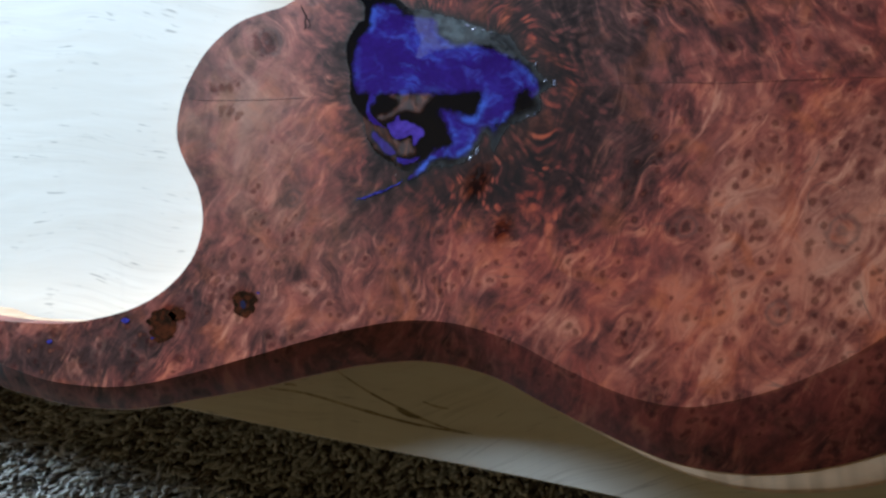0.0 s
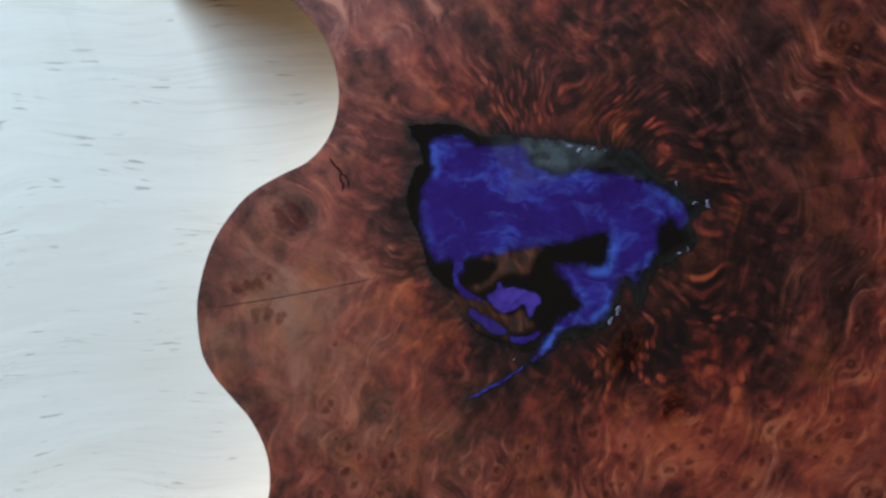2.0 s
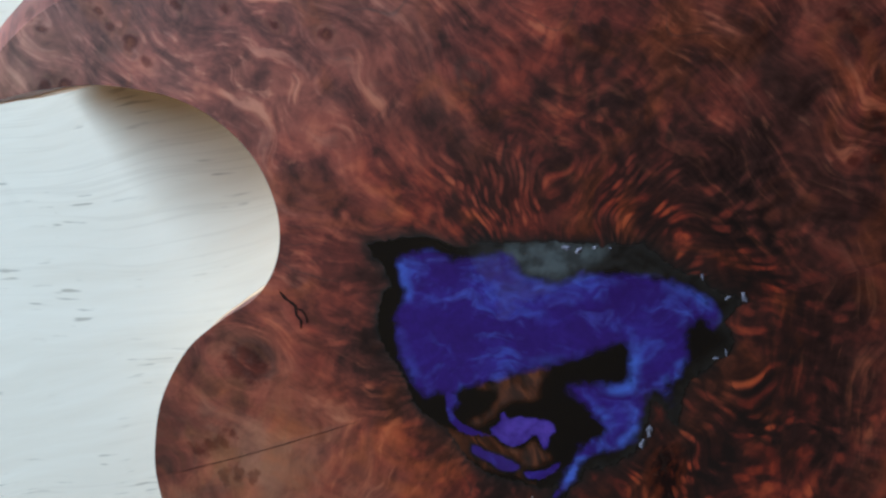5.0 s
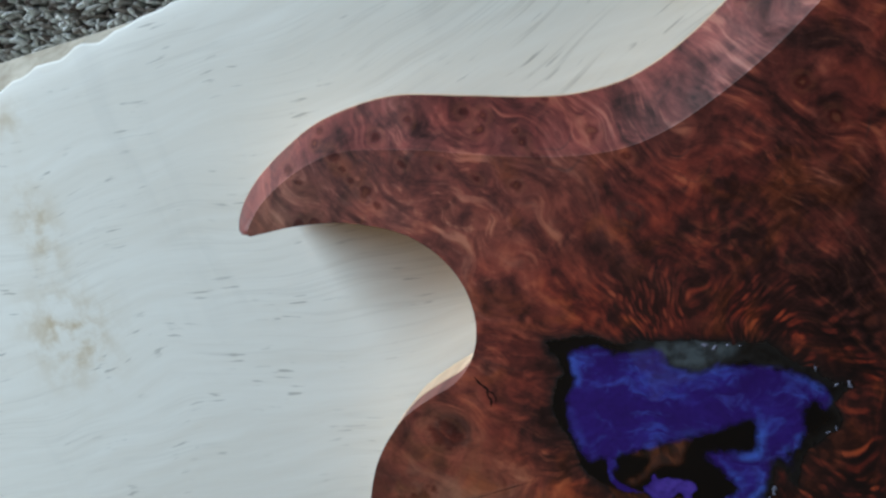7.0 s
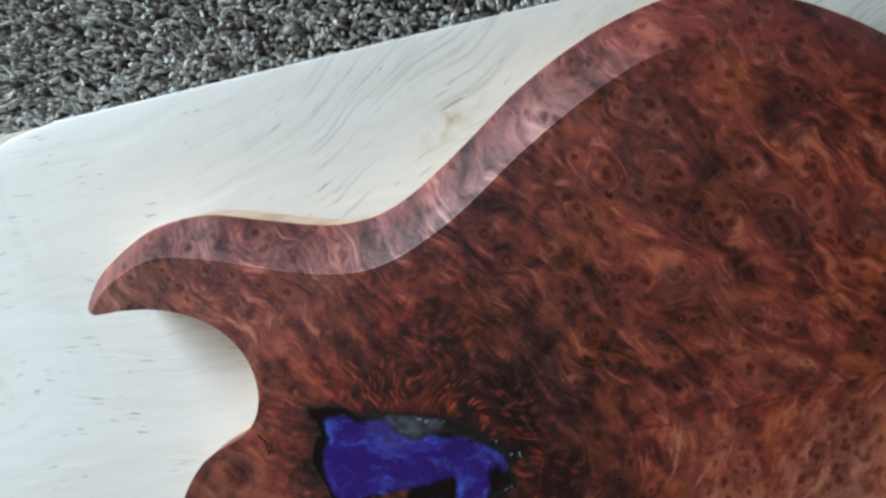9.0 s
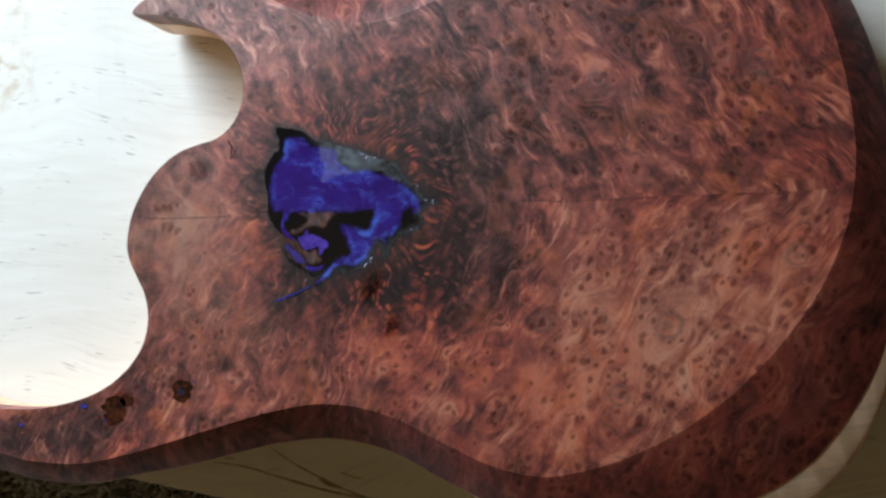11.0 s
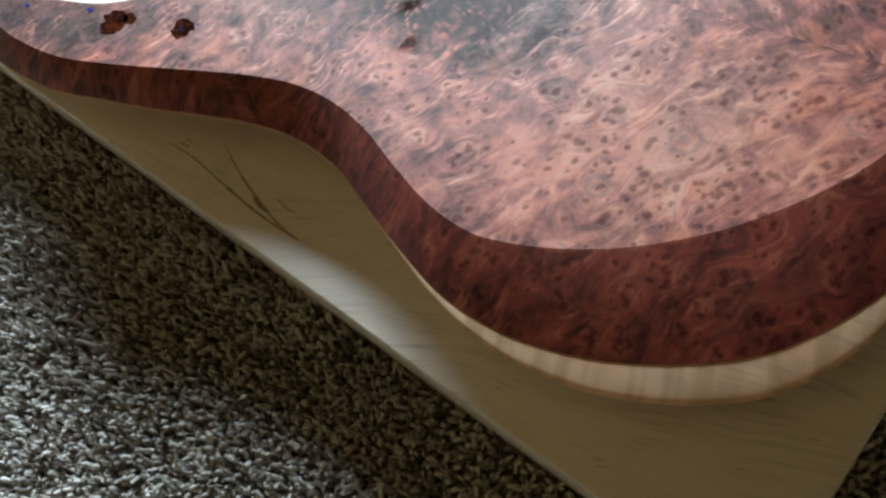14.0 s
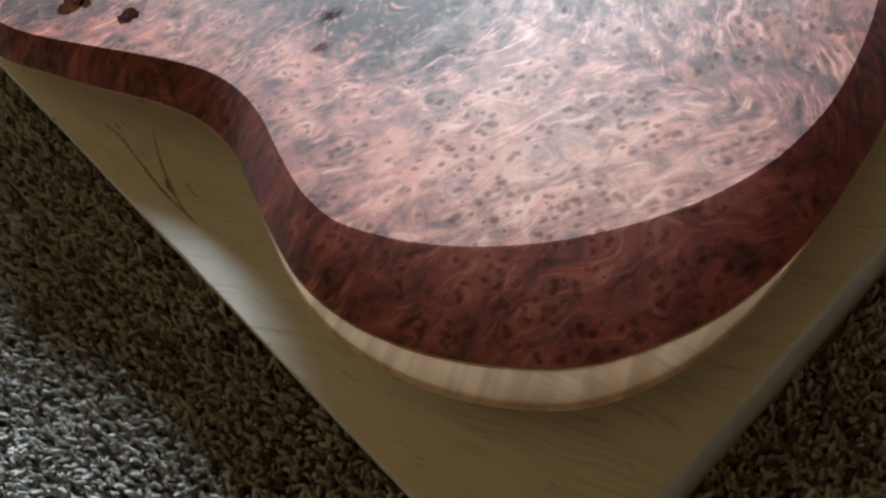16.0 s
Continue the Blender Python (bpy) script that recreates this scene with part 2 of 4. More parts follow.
    arc = m.math("MULTIPLY", m.step(arc, 0.050, 0.010), m.math("MULTIPLY", m.step(m.noise(p, 31, 2), 0.52, 0.66), m.math("SUBTRACT", 1.0, calm, clamp=True)))
    col = m.mix(m.math("MULTIPLY", arc, 0.50), col, (0.018, 0.005, 0.004))
    # tiny pale specks, few and scattered
    speck = m.voronoi(p, 85.0)
    spk = m.node("ShaderNodeSeparateColor")
    m.link(speck["Color"], spk.inputs[0])
    col = m.mix(m.math("MULTIPLY", m.math("LESS_THAN", speck["Distance"], m.math("MULTIPLY", spk.outputs[1], 0.026)), m.math("LESS_THAN", spk.outputs[0], 0.10)), col, (0.62, 0.52, 0.48))
    # pores and scratches
    col = m.mix(m.math("MULTIPLY", m.step(m.noise(m.vec("MULTIPLY", run, (260, 1900, 1.0)), 1.0, 2), 0.66, 0.74), 0.30), col, (0.02, 0.006, 0.004))
    m.bump(m.math("ADD", m.math("MULTIPLY", strand, 0.7), m.math("ADD", m.math("MULTIPLY", cloud, 0.5), m.math("MULTIPLY", spot, -0.25))), 0.14, 0.0006)
    rough = m.math("SUBTRACT", m.math("MULTIPLY_ADD", m.noise(p, 120, 3), 0.14, 0.48), m.math("MULTIPLY", m.attr("gloss"), 0.06))
    sheen = m.math("MULTIPLY", m.math("ADD", m.math("MULTIPLY_ADD", tone, 1.18, 0.15), m.math("MULTIPLY", crest, 0.42)), m.math("MULTIPLY", m.math("MULTIPLY_ADD", spot, -0.55, 1.0), m.math("MULTIPLY_ADD", gloss, -0.92, 1.0)))
    sheen = m.mix(m.math("MULTIPLY", fur, m.math("MULTIPLY_ADD", gloss, -0.75, 0.75)), sheen, (0.30, 0.30, 0.30))
    sheen = m.math("MULTIPLY", sheen, m.math("MULTIPLY_ADD", m.attr("rim"), -0.38, 1.0))
    m.bsdf.inputs["Specular Tint"].default_value = (1.0, 0.90, 0.82, 1.0)
    m.bsdf.inputs["IOR"].default_value = 1.60
    m.bsdf.inputs["Sheen Weight"].default_value, m.bsdf.inputs["Sheen Roughness"].default_value = 0.27, 0.4
    m.bsdf.inputs["Sheen Tint"].default_value = (1.0, 0.93, 0.90, 1.0)
    return m.set(col, rough, sheen)


def maple_material(name, light, dark, scale=1.0, rough=0.5, fleck=0.5, flame=0.0):
    m = Mat(name)
    p = m.coords()
    warp = m.vec("SCALE", m.vec("SUBTRACT", m.noise(p, 7, 2, color=True), (0.5, 0.5, 0.5)), scale=0.045)
    q = m.vec("ADD", p, warp)
    grain = m.noise(m.stretch(q, (9 * scale, 150 * scale, 60)), 1.0, 4, 0.6)
    broad = m.noise(m.stretch(q, (3, 16, 10)), 1.0, 3, 0.55)
    tone = m.math("ADD", m.math("MULTIPLY", grain, 0.55), m.math("MULTIPLY", broad, 0.6))
    col = m.mix(m.step(tone, 0.40, 0.78), dark, light)
    # growth lines: along the board, slanting off where a limb grew; dark dashes lie along them
    xyz = m.node("ShaderNodeSeparateXYZ")
    m.link(q, xyz.inputs[0])
    bend = m.step(xyz.outputs[0], 0.02, 0.17)
    off = m.math("MULTIPLY", m.math("MULTIPLY", bend, m.math("SUBTRACT", xyz.outputs[0], 0.06)), 0.36)
    run = m.math("SUBTRACT", m.math("ADD", xyz.outputs[1], m.math("MULTIPLY", xyz.outputs[0], 0.14)), m.math("MULTIPLY", off, 1.25))
    lay = m.node("ShaderNodeCombineXYZ")
    m.link(xyz.outputs[0], lay.inputs[0]), m.link(run, lay.inputs[1])
    lay = lay.outputs[0]
    rings = m.noise(m.stretch(lay, (3.5, 115, 1)), 1.0, 3, 0.6)
    line = m.step(m.math("ABSOLUTE", m.math("SUBTRACT", rings, 0.5)), 0.030, 0.0)
    col = m.mix(m.math("MULTIPLY", m.math("MULTIPLY", line, m.math("MULTIPLY_ADD", bend, 0.26, 0.14)), m.step(m.noise(p, 18, 3), 0.40, 0.62)), col, (0.42, 0.37, 0.30))
    col = m.mix(m.step(m.noise(m.stretch(lay, (22, 420, 1)), 1.0, 3, 0.6), 0.35, 0.70, 0.0, 0.05), col, (0.50, 0.44, 0.35))
    # faint bands across the grain
    band = m.noise(m.stretch(q, (48, 5, 5), loc=(9.0, 2.0, 0.0)), 1.0, 3, 0.6)
    col = m.mix(m.math("MULTIPLY", m.step(band, 0.52, 0.70), m.step(m.noise(p, 14, 2), 0.42, 0.60, 0.0, 0.16)), col, (0.55, 0.52, 0.47))
    fl = m.step(m.noise(m.stretch(lay, (62, 560, 1)), 1.0, 2, 0.5), 0.61, 0.71)
    fl = m.math("MULTIPLY", fl, m.step(m.noise(p, 40, 2), 0.49, 0.63))
    col = m.mix(m.math("MULTIPLY", fl, fleck), col, (0.20, 0.17, 0.13))
    stain = m.math("MULTIPLY", m.attr("stain"), m.step(m.noise(p, 90, 4, 0.6), 0.35, 0.68))
    col = m.mix(m.math("MULTIPLY", stain, 0.85), col, (0.52, 0.38, 0.21))
    if flame:
        wave = m.noise(m.stretch(q, (95, 9, 12), rot=radians(-12)), 1.0, 2, 0.5)
        col = m.mix(m.math("MULTIPLY", m.step(wave, 0.42, 0.62), flame), col, (0.34, 0.20, 0.10))
    m.bump(grain, 0.12, 0.0004)
    return m.set(col, m.math("MULTIPLY_ADD", m.noise(p, 60, 2), 0.14, rough - 0.07), 0.4)


def resin_material():
    """Cast pearl resin: the attribute pearl holds how much violet pigment floats there; the rest is black."""
    m = Mat("violet_resin")
    p = m.vec("MULTIPLY", m.coords(), (1.0, 1.0, 0.0))
    warp = m.vec("SCALE", m.vec("SUBTRACT", m.noise(p, 40, 3, color=True), (0.5, 0.5, 0.5)), scale=0.022)
    q = m.vec("ADD", p, warp)
    swirl = m.noise(m.stretch(q, (48, 95, 60), rot=0.35), 1.0, 5, 0.6, 0.5)
    veil = m.noise(q, 75, 4, 0.6, 0.4)
    violet = m.ramp(m.math("ADD", m.math("MULTIPLY", swirl, 0.7), m.math("MULTIPLY", veil, 0.4)), [(0.34, (0.024, 0.006, 0.105)), (0.56, (0.032, 0.011, 0.165)), (0.70, (0.042, 0.026, 0.26)), (0.84, (0.10, 0.12, 0.52))])
    cloud = m.step(m.noise(m.stretch(q, (70, 150, 60), rot=0.2, loc=(2.0, 5.0, 0.0)), 1.0, 4, 0.6, 0.6), 0.56, 0.74)
    violet = m.mix(m.math("MULTIPLY", cloud, 0.30), violet, (0.10, 0.13, 0.60))
    wisp = m.step(m.math("ABSOLUTE", m.math("SUBTRACT", m.noise(m.stretch(q, (34, 80, 60), rot=0.5, loc=(7.0, 1.0, 0.0)), 1.0, 3, 0.55, 0.7), 0.5)), 0.075, 0.0)
    violet = m.mix(m.math("MULTIPLY", m.math("MULTIPLY", wisp, m.step(veil, 0.44, 0.66)), 0.34), violet, (0.085, 0.16, 0.70))
    violet = m.mix(m.math("MULTIPLY", m.attr("lilac"), m.step(veil, 0.35, 0.62, 0.15, 0.80)), violet, (0.115, 0.058, 0.41))
    violet = m.mix(m.step(m.noise(p, 420, 3), 0.40, 0.66, 0.0, 0.30), violet, (0.018, 0.006, 0.09))
    pearl = m.step(m.math("ADD", m.attr("pearl"), m.math("MULTIPLY", m.math("SUBTRACT", m.noise(p, 170, 3), 0.5), 0.55)), 0.25, 0.85)
    rim = m.math("MULTIPLY", m.attr("shore"), m.step(m.noise(q, 75, 3, 0.6), 0.44, 0.66))
    violet = m.mix(m.math("MULTIPLY", rim, 0.50), violet, (0.095, 0.22, 0.82))
    brown = m.ramp(m.noise(m.stretch(q, (420, 110, 60), rot=0.3), 1.0, 4, 0.6), [(0.34, (0.012, 0.004, 0.003)), (0.52, (0.060, 0.013, 0.006)), (0.72, (0.17, 0.045, 0.017))])
    deep = m.mix(m.attr("wood"), (0.0025, 0.0025, 0.004), brown)
    haze = m.mix(m.math("MULTIPLY", m.math("MULTIPLY", m.attr("haze"), m.step(m.noise(p, 190, 4), 0.35, 0.62, 0.25, 1.0)), 0.75), deep, (0.095, 0.115, 0.125))
    col = m.mix(pearl, haze, violet)
    matte = m.math("MULTIPLY", m.attr("matte"), m.step(m.noise(p, 240, 3), 0.30, 0.55, 0.6, 1.0))
    return m.set(col, m.math("MULTIPLY_ADD", matte, 0.27, 0.20), m.math("MULTIPLY_ADD", matte, 0.65, 0.35), m.math("MULTIPLY", m.math("SUBTRACT", 1.0, matte), 0.45), 0.035)


def plain_material(name, a, b, scale=30.0, rough=0.6, bump=0.1, dist=0.001, spec=0.4, detail=4):
    m = Mat(name)
    p = m.coords()
    n = m.noise(p, scale, detail)
    big = m.noise(p, scale / 9, 2)
    col = m.mix(m.step(m.math("ADD", m.math("MULTIPLY", n, 0.6), m.math("MULTIPLY", big, 0.4)), 0.38, 0.62), a, b)
    m.bump(n, bump, dist)
    return m.set(col, rough, spec)


def carpet_material():
    """Twisted wool pile, each tuft its own grey, beige or brown."""
    m = Mat("carpet_pile")
    g = m.node("ShaderNodeNewGeometry").outputs["Random Per Island"]
    col = m.ramp(g, [(0.0, (0.12, 0.09, 0.078)), (0.22, (0.32, 0.28, 0.245)), (0.5, (0.74, 0.72, 0.66)), (0.85, (0.90, 0.89, 0.83)), (1.0, (0.94, 0.94, 0.91))])
    p = m.coords()
    col = m.mix(m.step(m.noise(p, 700, 2), 0.35, 0.65, 0.0, 0.10), col, (0.20, 0.17, 0.13))
    col = m.mix(m.step(m.noise(p, 35, 3), 0.40, 0.65, 0.0, 0.2), col, (0.30, 0.26, 0.19))
    m.bump(m.noise(p, 1700, 4, 0.7), 0.7, 0.0010)
    col = m.mix(m.step(m.noise(p, 1300, 2), 0.42, 0.60, 0.0, 0.12), col, (0.20, 0.17, 0.13))
    return m.set(col, 1.0, 0.05)


BURL = burl_material()
MAPLE = maple_material("white_maple", (0.84, 0.80, 0.715), (0.775, 0.72, 0.625), rough=0.42)
CORE = maple_material("flamed_maple", (0.90, 0.635, 0.42), (0.82, 0.52, 0.31), rough=0.45, fleck=0.15, flame=0.42)
BARK = plain_material("waney_edge", (0.30, 0.24, 0.17), (0.55, 0.48, 0.38), 60, 0.8, 0.5, 0.002)
RESIN = resin_material()
PILE = carpet_material()
BACKING = plain_material("carpet_backing", (0.26, 0.24, 0.205), (0.36, 0.335, 0.29), 300, 0.95, 0.5, 0.002, 0.1)
KNOT = plain_material("dark_knot", (0.005, 0.002, 0.002), (0.085, 0.019, 0.008), 260, 0.12, 0.2, 0.0006, 0.5)
CRACK = plain_material("dark_crack", (0.010, 0.004, 0.003), (0.035, 0.012, 0.008), 400, 0.7, 0.2, 0.0004, 0.2)
SEAM = plain_material("glue_line", (0.040, 0.009, 0.006), (0.11, 0.026, 0.016), 400, 0.48, 0.1, 0.0003, 0.9)
STREAK = plain_material("mineral_streak", (0.30, 0.23, 0.13), (0.62, 0.53, 0.37), 420, 0.5, 0.1, 0.0003, 0.3)
DROPLET = plain_material("dark_resin", (0.004, 0.004, 0.008), (0.018, 0.020, 0.06), 300, 0.08, 0.1, 0.0003, 0.5)
VEIN = plain_material("violet_vein", (0.012, 0.010, 0.07), (0.060, 0.055, 0.36), 380, 0.22, 0.1, 0.0003, 0.5)
MICA = plain_material("pearl_fleck", (0.10, 0.10, 0.13), (0.24, 0.23, 0.30), 900, 0.2, 0.3, 0.0004, 0.6)
PAINT = plain_material("wall_paint", (0.20, 0.126, 0.052), (0.23, 0.146, 0.060), 40, 0.85, 0.1, 0.001, 0.3)
WHITE = plain_material("ceiling_paint", (0.48, 0.31, 0.135), (0.52, 0.34, 0.150), 40, 0.9, 0.1, 0.001, 0.3)


# ---------------------------------------------------------------- mesh helpers
def mesh_from(name, verts, faces, material, smooth=False):
    me = bpy.data.meshes.new(name)
    me.from_pydata([tuple(v) for v in verts], [], [tuple(f) for f in faces])
    me.materials.append(material)
    if smooth:
        for poly in me.polygons:
            poly.use_smooth = True
    me.update()
    return me


def part(name, me, parent, label=""):
    ob = new(name, me)
    ob.parent = parent
    if label:
        tagged(ob, label)
    return ob


def loop_curve(points, n):
    """A closed smooth curve through points (any dimension), sampled evenly along its length."""
    p = np.array(points, float)
    k = len(p)
    dense = []
    for i in range(k):
        a, b, c, d = p[(i - 1) % k], p[i], p[(i + 1) % k], p[(i + 2) % k]
        for s in np.linspace(0, 1, 12, endpoint=False):
            dense.append(0.5 * (2 * b + (c - a) * s + (2 * a - 5 * b + 4 * c - d) * s * s + (3 * b - a - 3 * c + d) * s ** 3))
    dense = np.array(dense)
    ring = np.vstack([dense, dense[:1]])
    run = np.concatenate([[0], np.cumsum(np.linalg.norm(np.diff(ring[:, :2], axis=0), axis=1))])
    at = np.linspace(0, run[-1], n, endpoint=False)
    return np.stack([np.interp(at, run, ring[:, j]) for j in range(ring.shape[1])], 1)


def inside(poly, pts):
    x, y = pts[:, 0], pts[:, 1]
    hit = np.zeros(len(pts), bool)
    a, b = poly, np.roll(poly, -1, 0)
    for (ax, ay), (bx, by) in zip(a, b):
        cross = ((ay > y) != (by > y)) & (x < (bx - ax) * (y - ay) / ((by - ay) if by != ay else 1e-12) + ax)
        hit ^= cross
    return hit


def edge_distance(poly, pts):
    best = np.full(len(pts), 1e9)
    for a, b in zip(poly, np.roll(poly, -1, 0)):
        ab = b - a
        s = np.clip(((pts - a) @ ab) / max(ab @ ab, 1e-14), 0, 1)
        best = np.minimum(best, np.linalg.norm(pts - a - s[:, None] * ab, axis=1))
    return best


def signed(poly, pts):
    d = edge_distance(poly, pts)
    return np.where(inside(poly, pts), d, -d)


def grid_points(poly, step, margin, holes=()):
    lo, hi = poly.min(0), poly.max(0)
    gx, gy = np.meshgrid(np.arange(lo[0], hi[0], step), np.arange(lo[1], hi[1], step))
    pts = np.stack([gx.ravel(), gy.ravel()], 1)
    pts += np.random.RandomState(3).uniform(-0.25, 0.25, pts.shape) * step
    ok = inside(poly, pts)
    pts = pts[ok]
    pts = pts[edge_distance(poly, pts) > margin]
    for h in holes:
        pts = pts[~inside(h, pts)]
        pts = pts[edge_distance(h, pts) > margin]
    return pts


def filled(poly, step, holes=()):
    """Triangles that fill poly (less its holes) with inner points a step apart. Returns 2D points and faces."""
    rings = [poly, *holes]
    pts, edges = [], []
    for ring in rings:
        s = len(pts)
        pts += [tuple(v) for v in ring]
        edges += [(s + i, s + (i + 1) % len(ring)) for i in range(len(ring))]
    pts += [tuple(v) for v in grid_points(poly, step, step * 0.45, holes)]
    out = geometry.delaunay_2d_cdt([Vector(v) for v in pts], edges, [], 1, 1e-7)
    v = np.array([tuple(q) for q in out[0]])
    f = np.array([t for t in out[2] if len(t) == 3])
    mid = v[f].mean(1)
    for h in holes:
        keep = ~inside(h, mid)
        f, mid = f[keep], mid[keep]
    f = f[inside(poly, mid)]
    a, b, c = v[f[:, 0]], v[f[:, 1]], v[f[:, 2]]
    flip = ((b - a)[:, 0] * (c - a)[:, 1] - (b - a)[:, 1] * (c - a)[:, 0]) < 0
    f[flip] = f[flip][:, ::-1]
    return v, f


def attribute(me, name, values):
    a = me.attributes.new(name, "FLOAT", "POINT")
    a.data.foreach_set("value", np.asarray(values, np.float32))


def rough_ring(points, n, amount, seed):
    """A closed outline with a ragged edge."""
    ring = loop_curve(points, n)
    t = np.roll(ring, -1, 0) - np.roll(ring, 1, 0)
    t /= np.linalg.norm(t, axis=1)[:, None] + 1e-12
    nrm = np.stack([t[:, 1], -t[:, 0]], 1)
    k = [0.7 * noise.noise(Vector((x * 0.35, y * 0.35, seed))) + 0.8 * noise.noise(Vector((x * 0.9, y * 0.9, seed + 7))) + 0.4 * noise.noise(Vector((x * 2.2, y * 2.2, seed + 3))) for x, y in ring]
    return ring + nrm * np.array(k)[:, None] * amount


# ---------------------------------------------------------------- room
def box(name, x0, x1, y0, y1, z0, z1, material, kind="structure", label=""):
    bm = bmesh.new()
    bmesh.ops.create_cube(bm, size=1.0)
    for v in bm.verts:
        v.co = Vector(((x0 + x1) / 2 + v.co.x * (x1 - x0), (y0 + y1) / 2 + v.co.y * (y1 - y0), (z0 + z1) / 2 + v.co.z * (z1 - z0)))
    me = bpy.data.meshes.new(name)
    bm.to_mesh(me)
    bm.free()
    me.materials.append(material)
    return tagged(new(name, me), label, "", "", kind)


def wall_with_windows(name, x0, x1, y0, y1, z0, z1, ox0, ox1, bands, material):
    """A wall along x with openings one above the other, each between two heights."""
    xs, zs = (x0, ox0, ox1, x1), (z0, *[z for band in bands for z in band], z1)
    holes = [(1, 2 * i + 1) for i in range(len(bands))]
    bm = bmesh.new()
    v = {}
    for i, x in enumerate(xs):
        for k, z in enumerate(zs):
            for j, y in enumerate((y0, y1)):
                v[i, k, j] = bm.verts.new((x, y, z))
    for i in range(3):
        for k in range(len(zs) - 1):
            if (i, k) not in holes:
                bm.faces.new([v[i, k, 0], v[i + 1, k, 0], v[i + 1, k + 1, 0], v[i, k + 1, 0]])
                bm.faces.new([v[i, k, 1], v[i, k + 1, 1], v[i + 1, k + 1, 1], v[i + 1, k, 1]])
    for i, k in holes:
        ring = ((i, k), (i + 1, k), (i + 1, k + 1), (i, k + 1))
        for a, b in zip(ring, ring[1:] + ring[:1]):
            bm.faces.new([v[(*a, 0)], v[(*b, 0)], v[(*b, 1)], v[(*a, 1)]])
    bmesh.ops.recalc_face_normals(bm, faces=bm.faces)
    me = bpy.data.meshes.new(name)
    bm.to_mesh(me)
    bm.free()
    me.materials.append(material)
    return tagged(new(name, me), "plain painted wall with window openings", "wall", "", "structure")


def build_room():
    box("floor", ROOM_X0, ROOM_X1, ROOM_Y0, ROOM_Y1, FLOOR - 0.05, FLOOR, BACKING, label="grey beige carpeted floor")["category"] = "floor"
    box("ceiling", ROOM_X0, ROOM_X1, ROOM_Y0, ROOM_Y1, ROOM_Z, ROOM_Z + 0.1, WHITE, label="plain dim ceiling")["category"] = "ceiling"
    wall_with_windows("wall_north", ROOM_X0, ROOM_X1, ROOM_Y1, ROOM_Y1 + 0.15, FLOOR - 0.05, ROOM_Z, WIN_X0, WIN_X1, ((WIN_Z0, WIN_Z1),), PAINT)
    box("wall_south", ROOM_X0, ROOM_X1, ROOM_Y0 - 0.1, ROOM_Y0, FLOOR - 0.05, ROOM_Z, PAINT, label="plain painted wall")["category"] = "wall"
    box("wall_west", ROOM_X0 - 0.1, ROOM_X0, ROOM_Y0 - 0.1, ROOM_Y1 + 0.15, FLOOR - 0.05, ROOM_Z, PAINT, label="plain painted wall")["category"] = "wall"
    box("wall_east", ROOM_X1, ROOM_X1 + 0.1, ROOM_Y0 - 0.1, ROOM_Y1 + 0.15, FLOOR - 0.05, ROOM_Z, PAINT, label="plain painted wall")["category"] = "wall"


build_room()

# ---------------------------------------------------------------- maple board
TOP, BOARD = 0.1, 0.0534          # heights of the body's face and of the board's face
TURN_BOARD = radians(-7.75)
CORNER = Vector((0.389, -0.2126))  # the board's corner by the wide bout
BOARD_LEN, BOARD_WID = 1.0, 0.3735


def board_point(u, v):
    """u: back along the board from its end, v: across it."""
    c, s = math.cos(TURN_BOARD), math.sin(TURN_BOARD)
    return CORNER.x - u * c - v * s, CORNER.y - u * s + v * c


STAINS = ((-119, 158, 10, 18, 0, 1.0), (-128, 107, 20, 20, 0, 1.2), (186, 150, 15, 5, 25, 1.1), (-112, 206, 10, 8, 0, 0.7))


def blob(p, x, y, rx, ry=None, turn=0.0):
    """A soft patch round (x, y), in millimetres."""
    c, s = math.cos(radians(turn)), math.sin(radians(turn))
    d = p * 1000 - (x, y)
    u, v = d[:, 0] * c + d[:, 1] * s, -d[:, 0] * s + d[:, 1] * c
    return np.exp(-(u / rx) ** 2 - (v / (ry or rx)) ** 2)


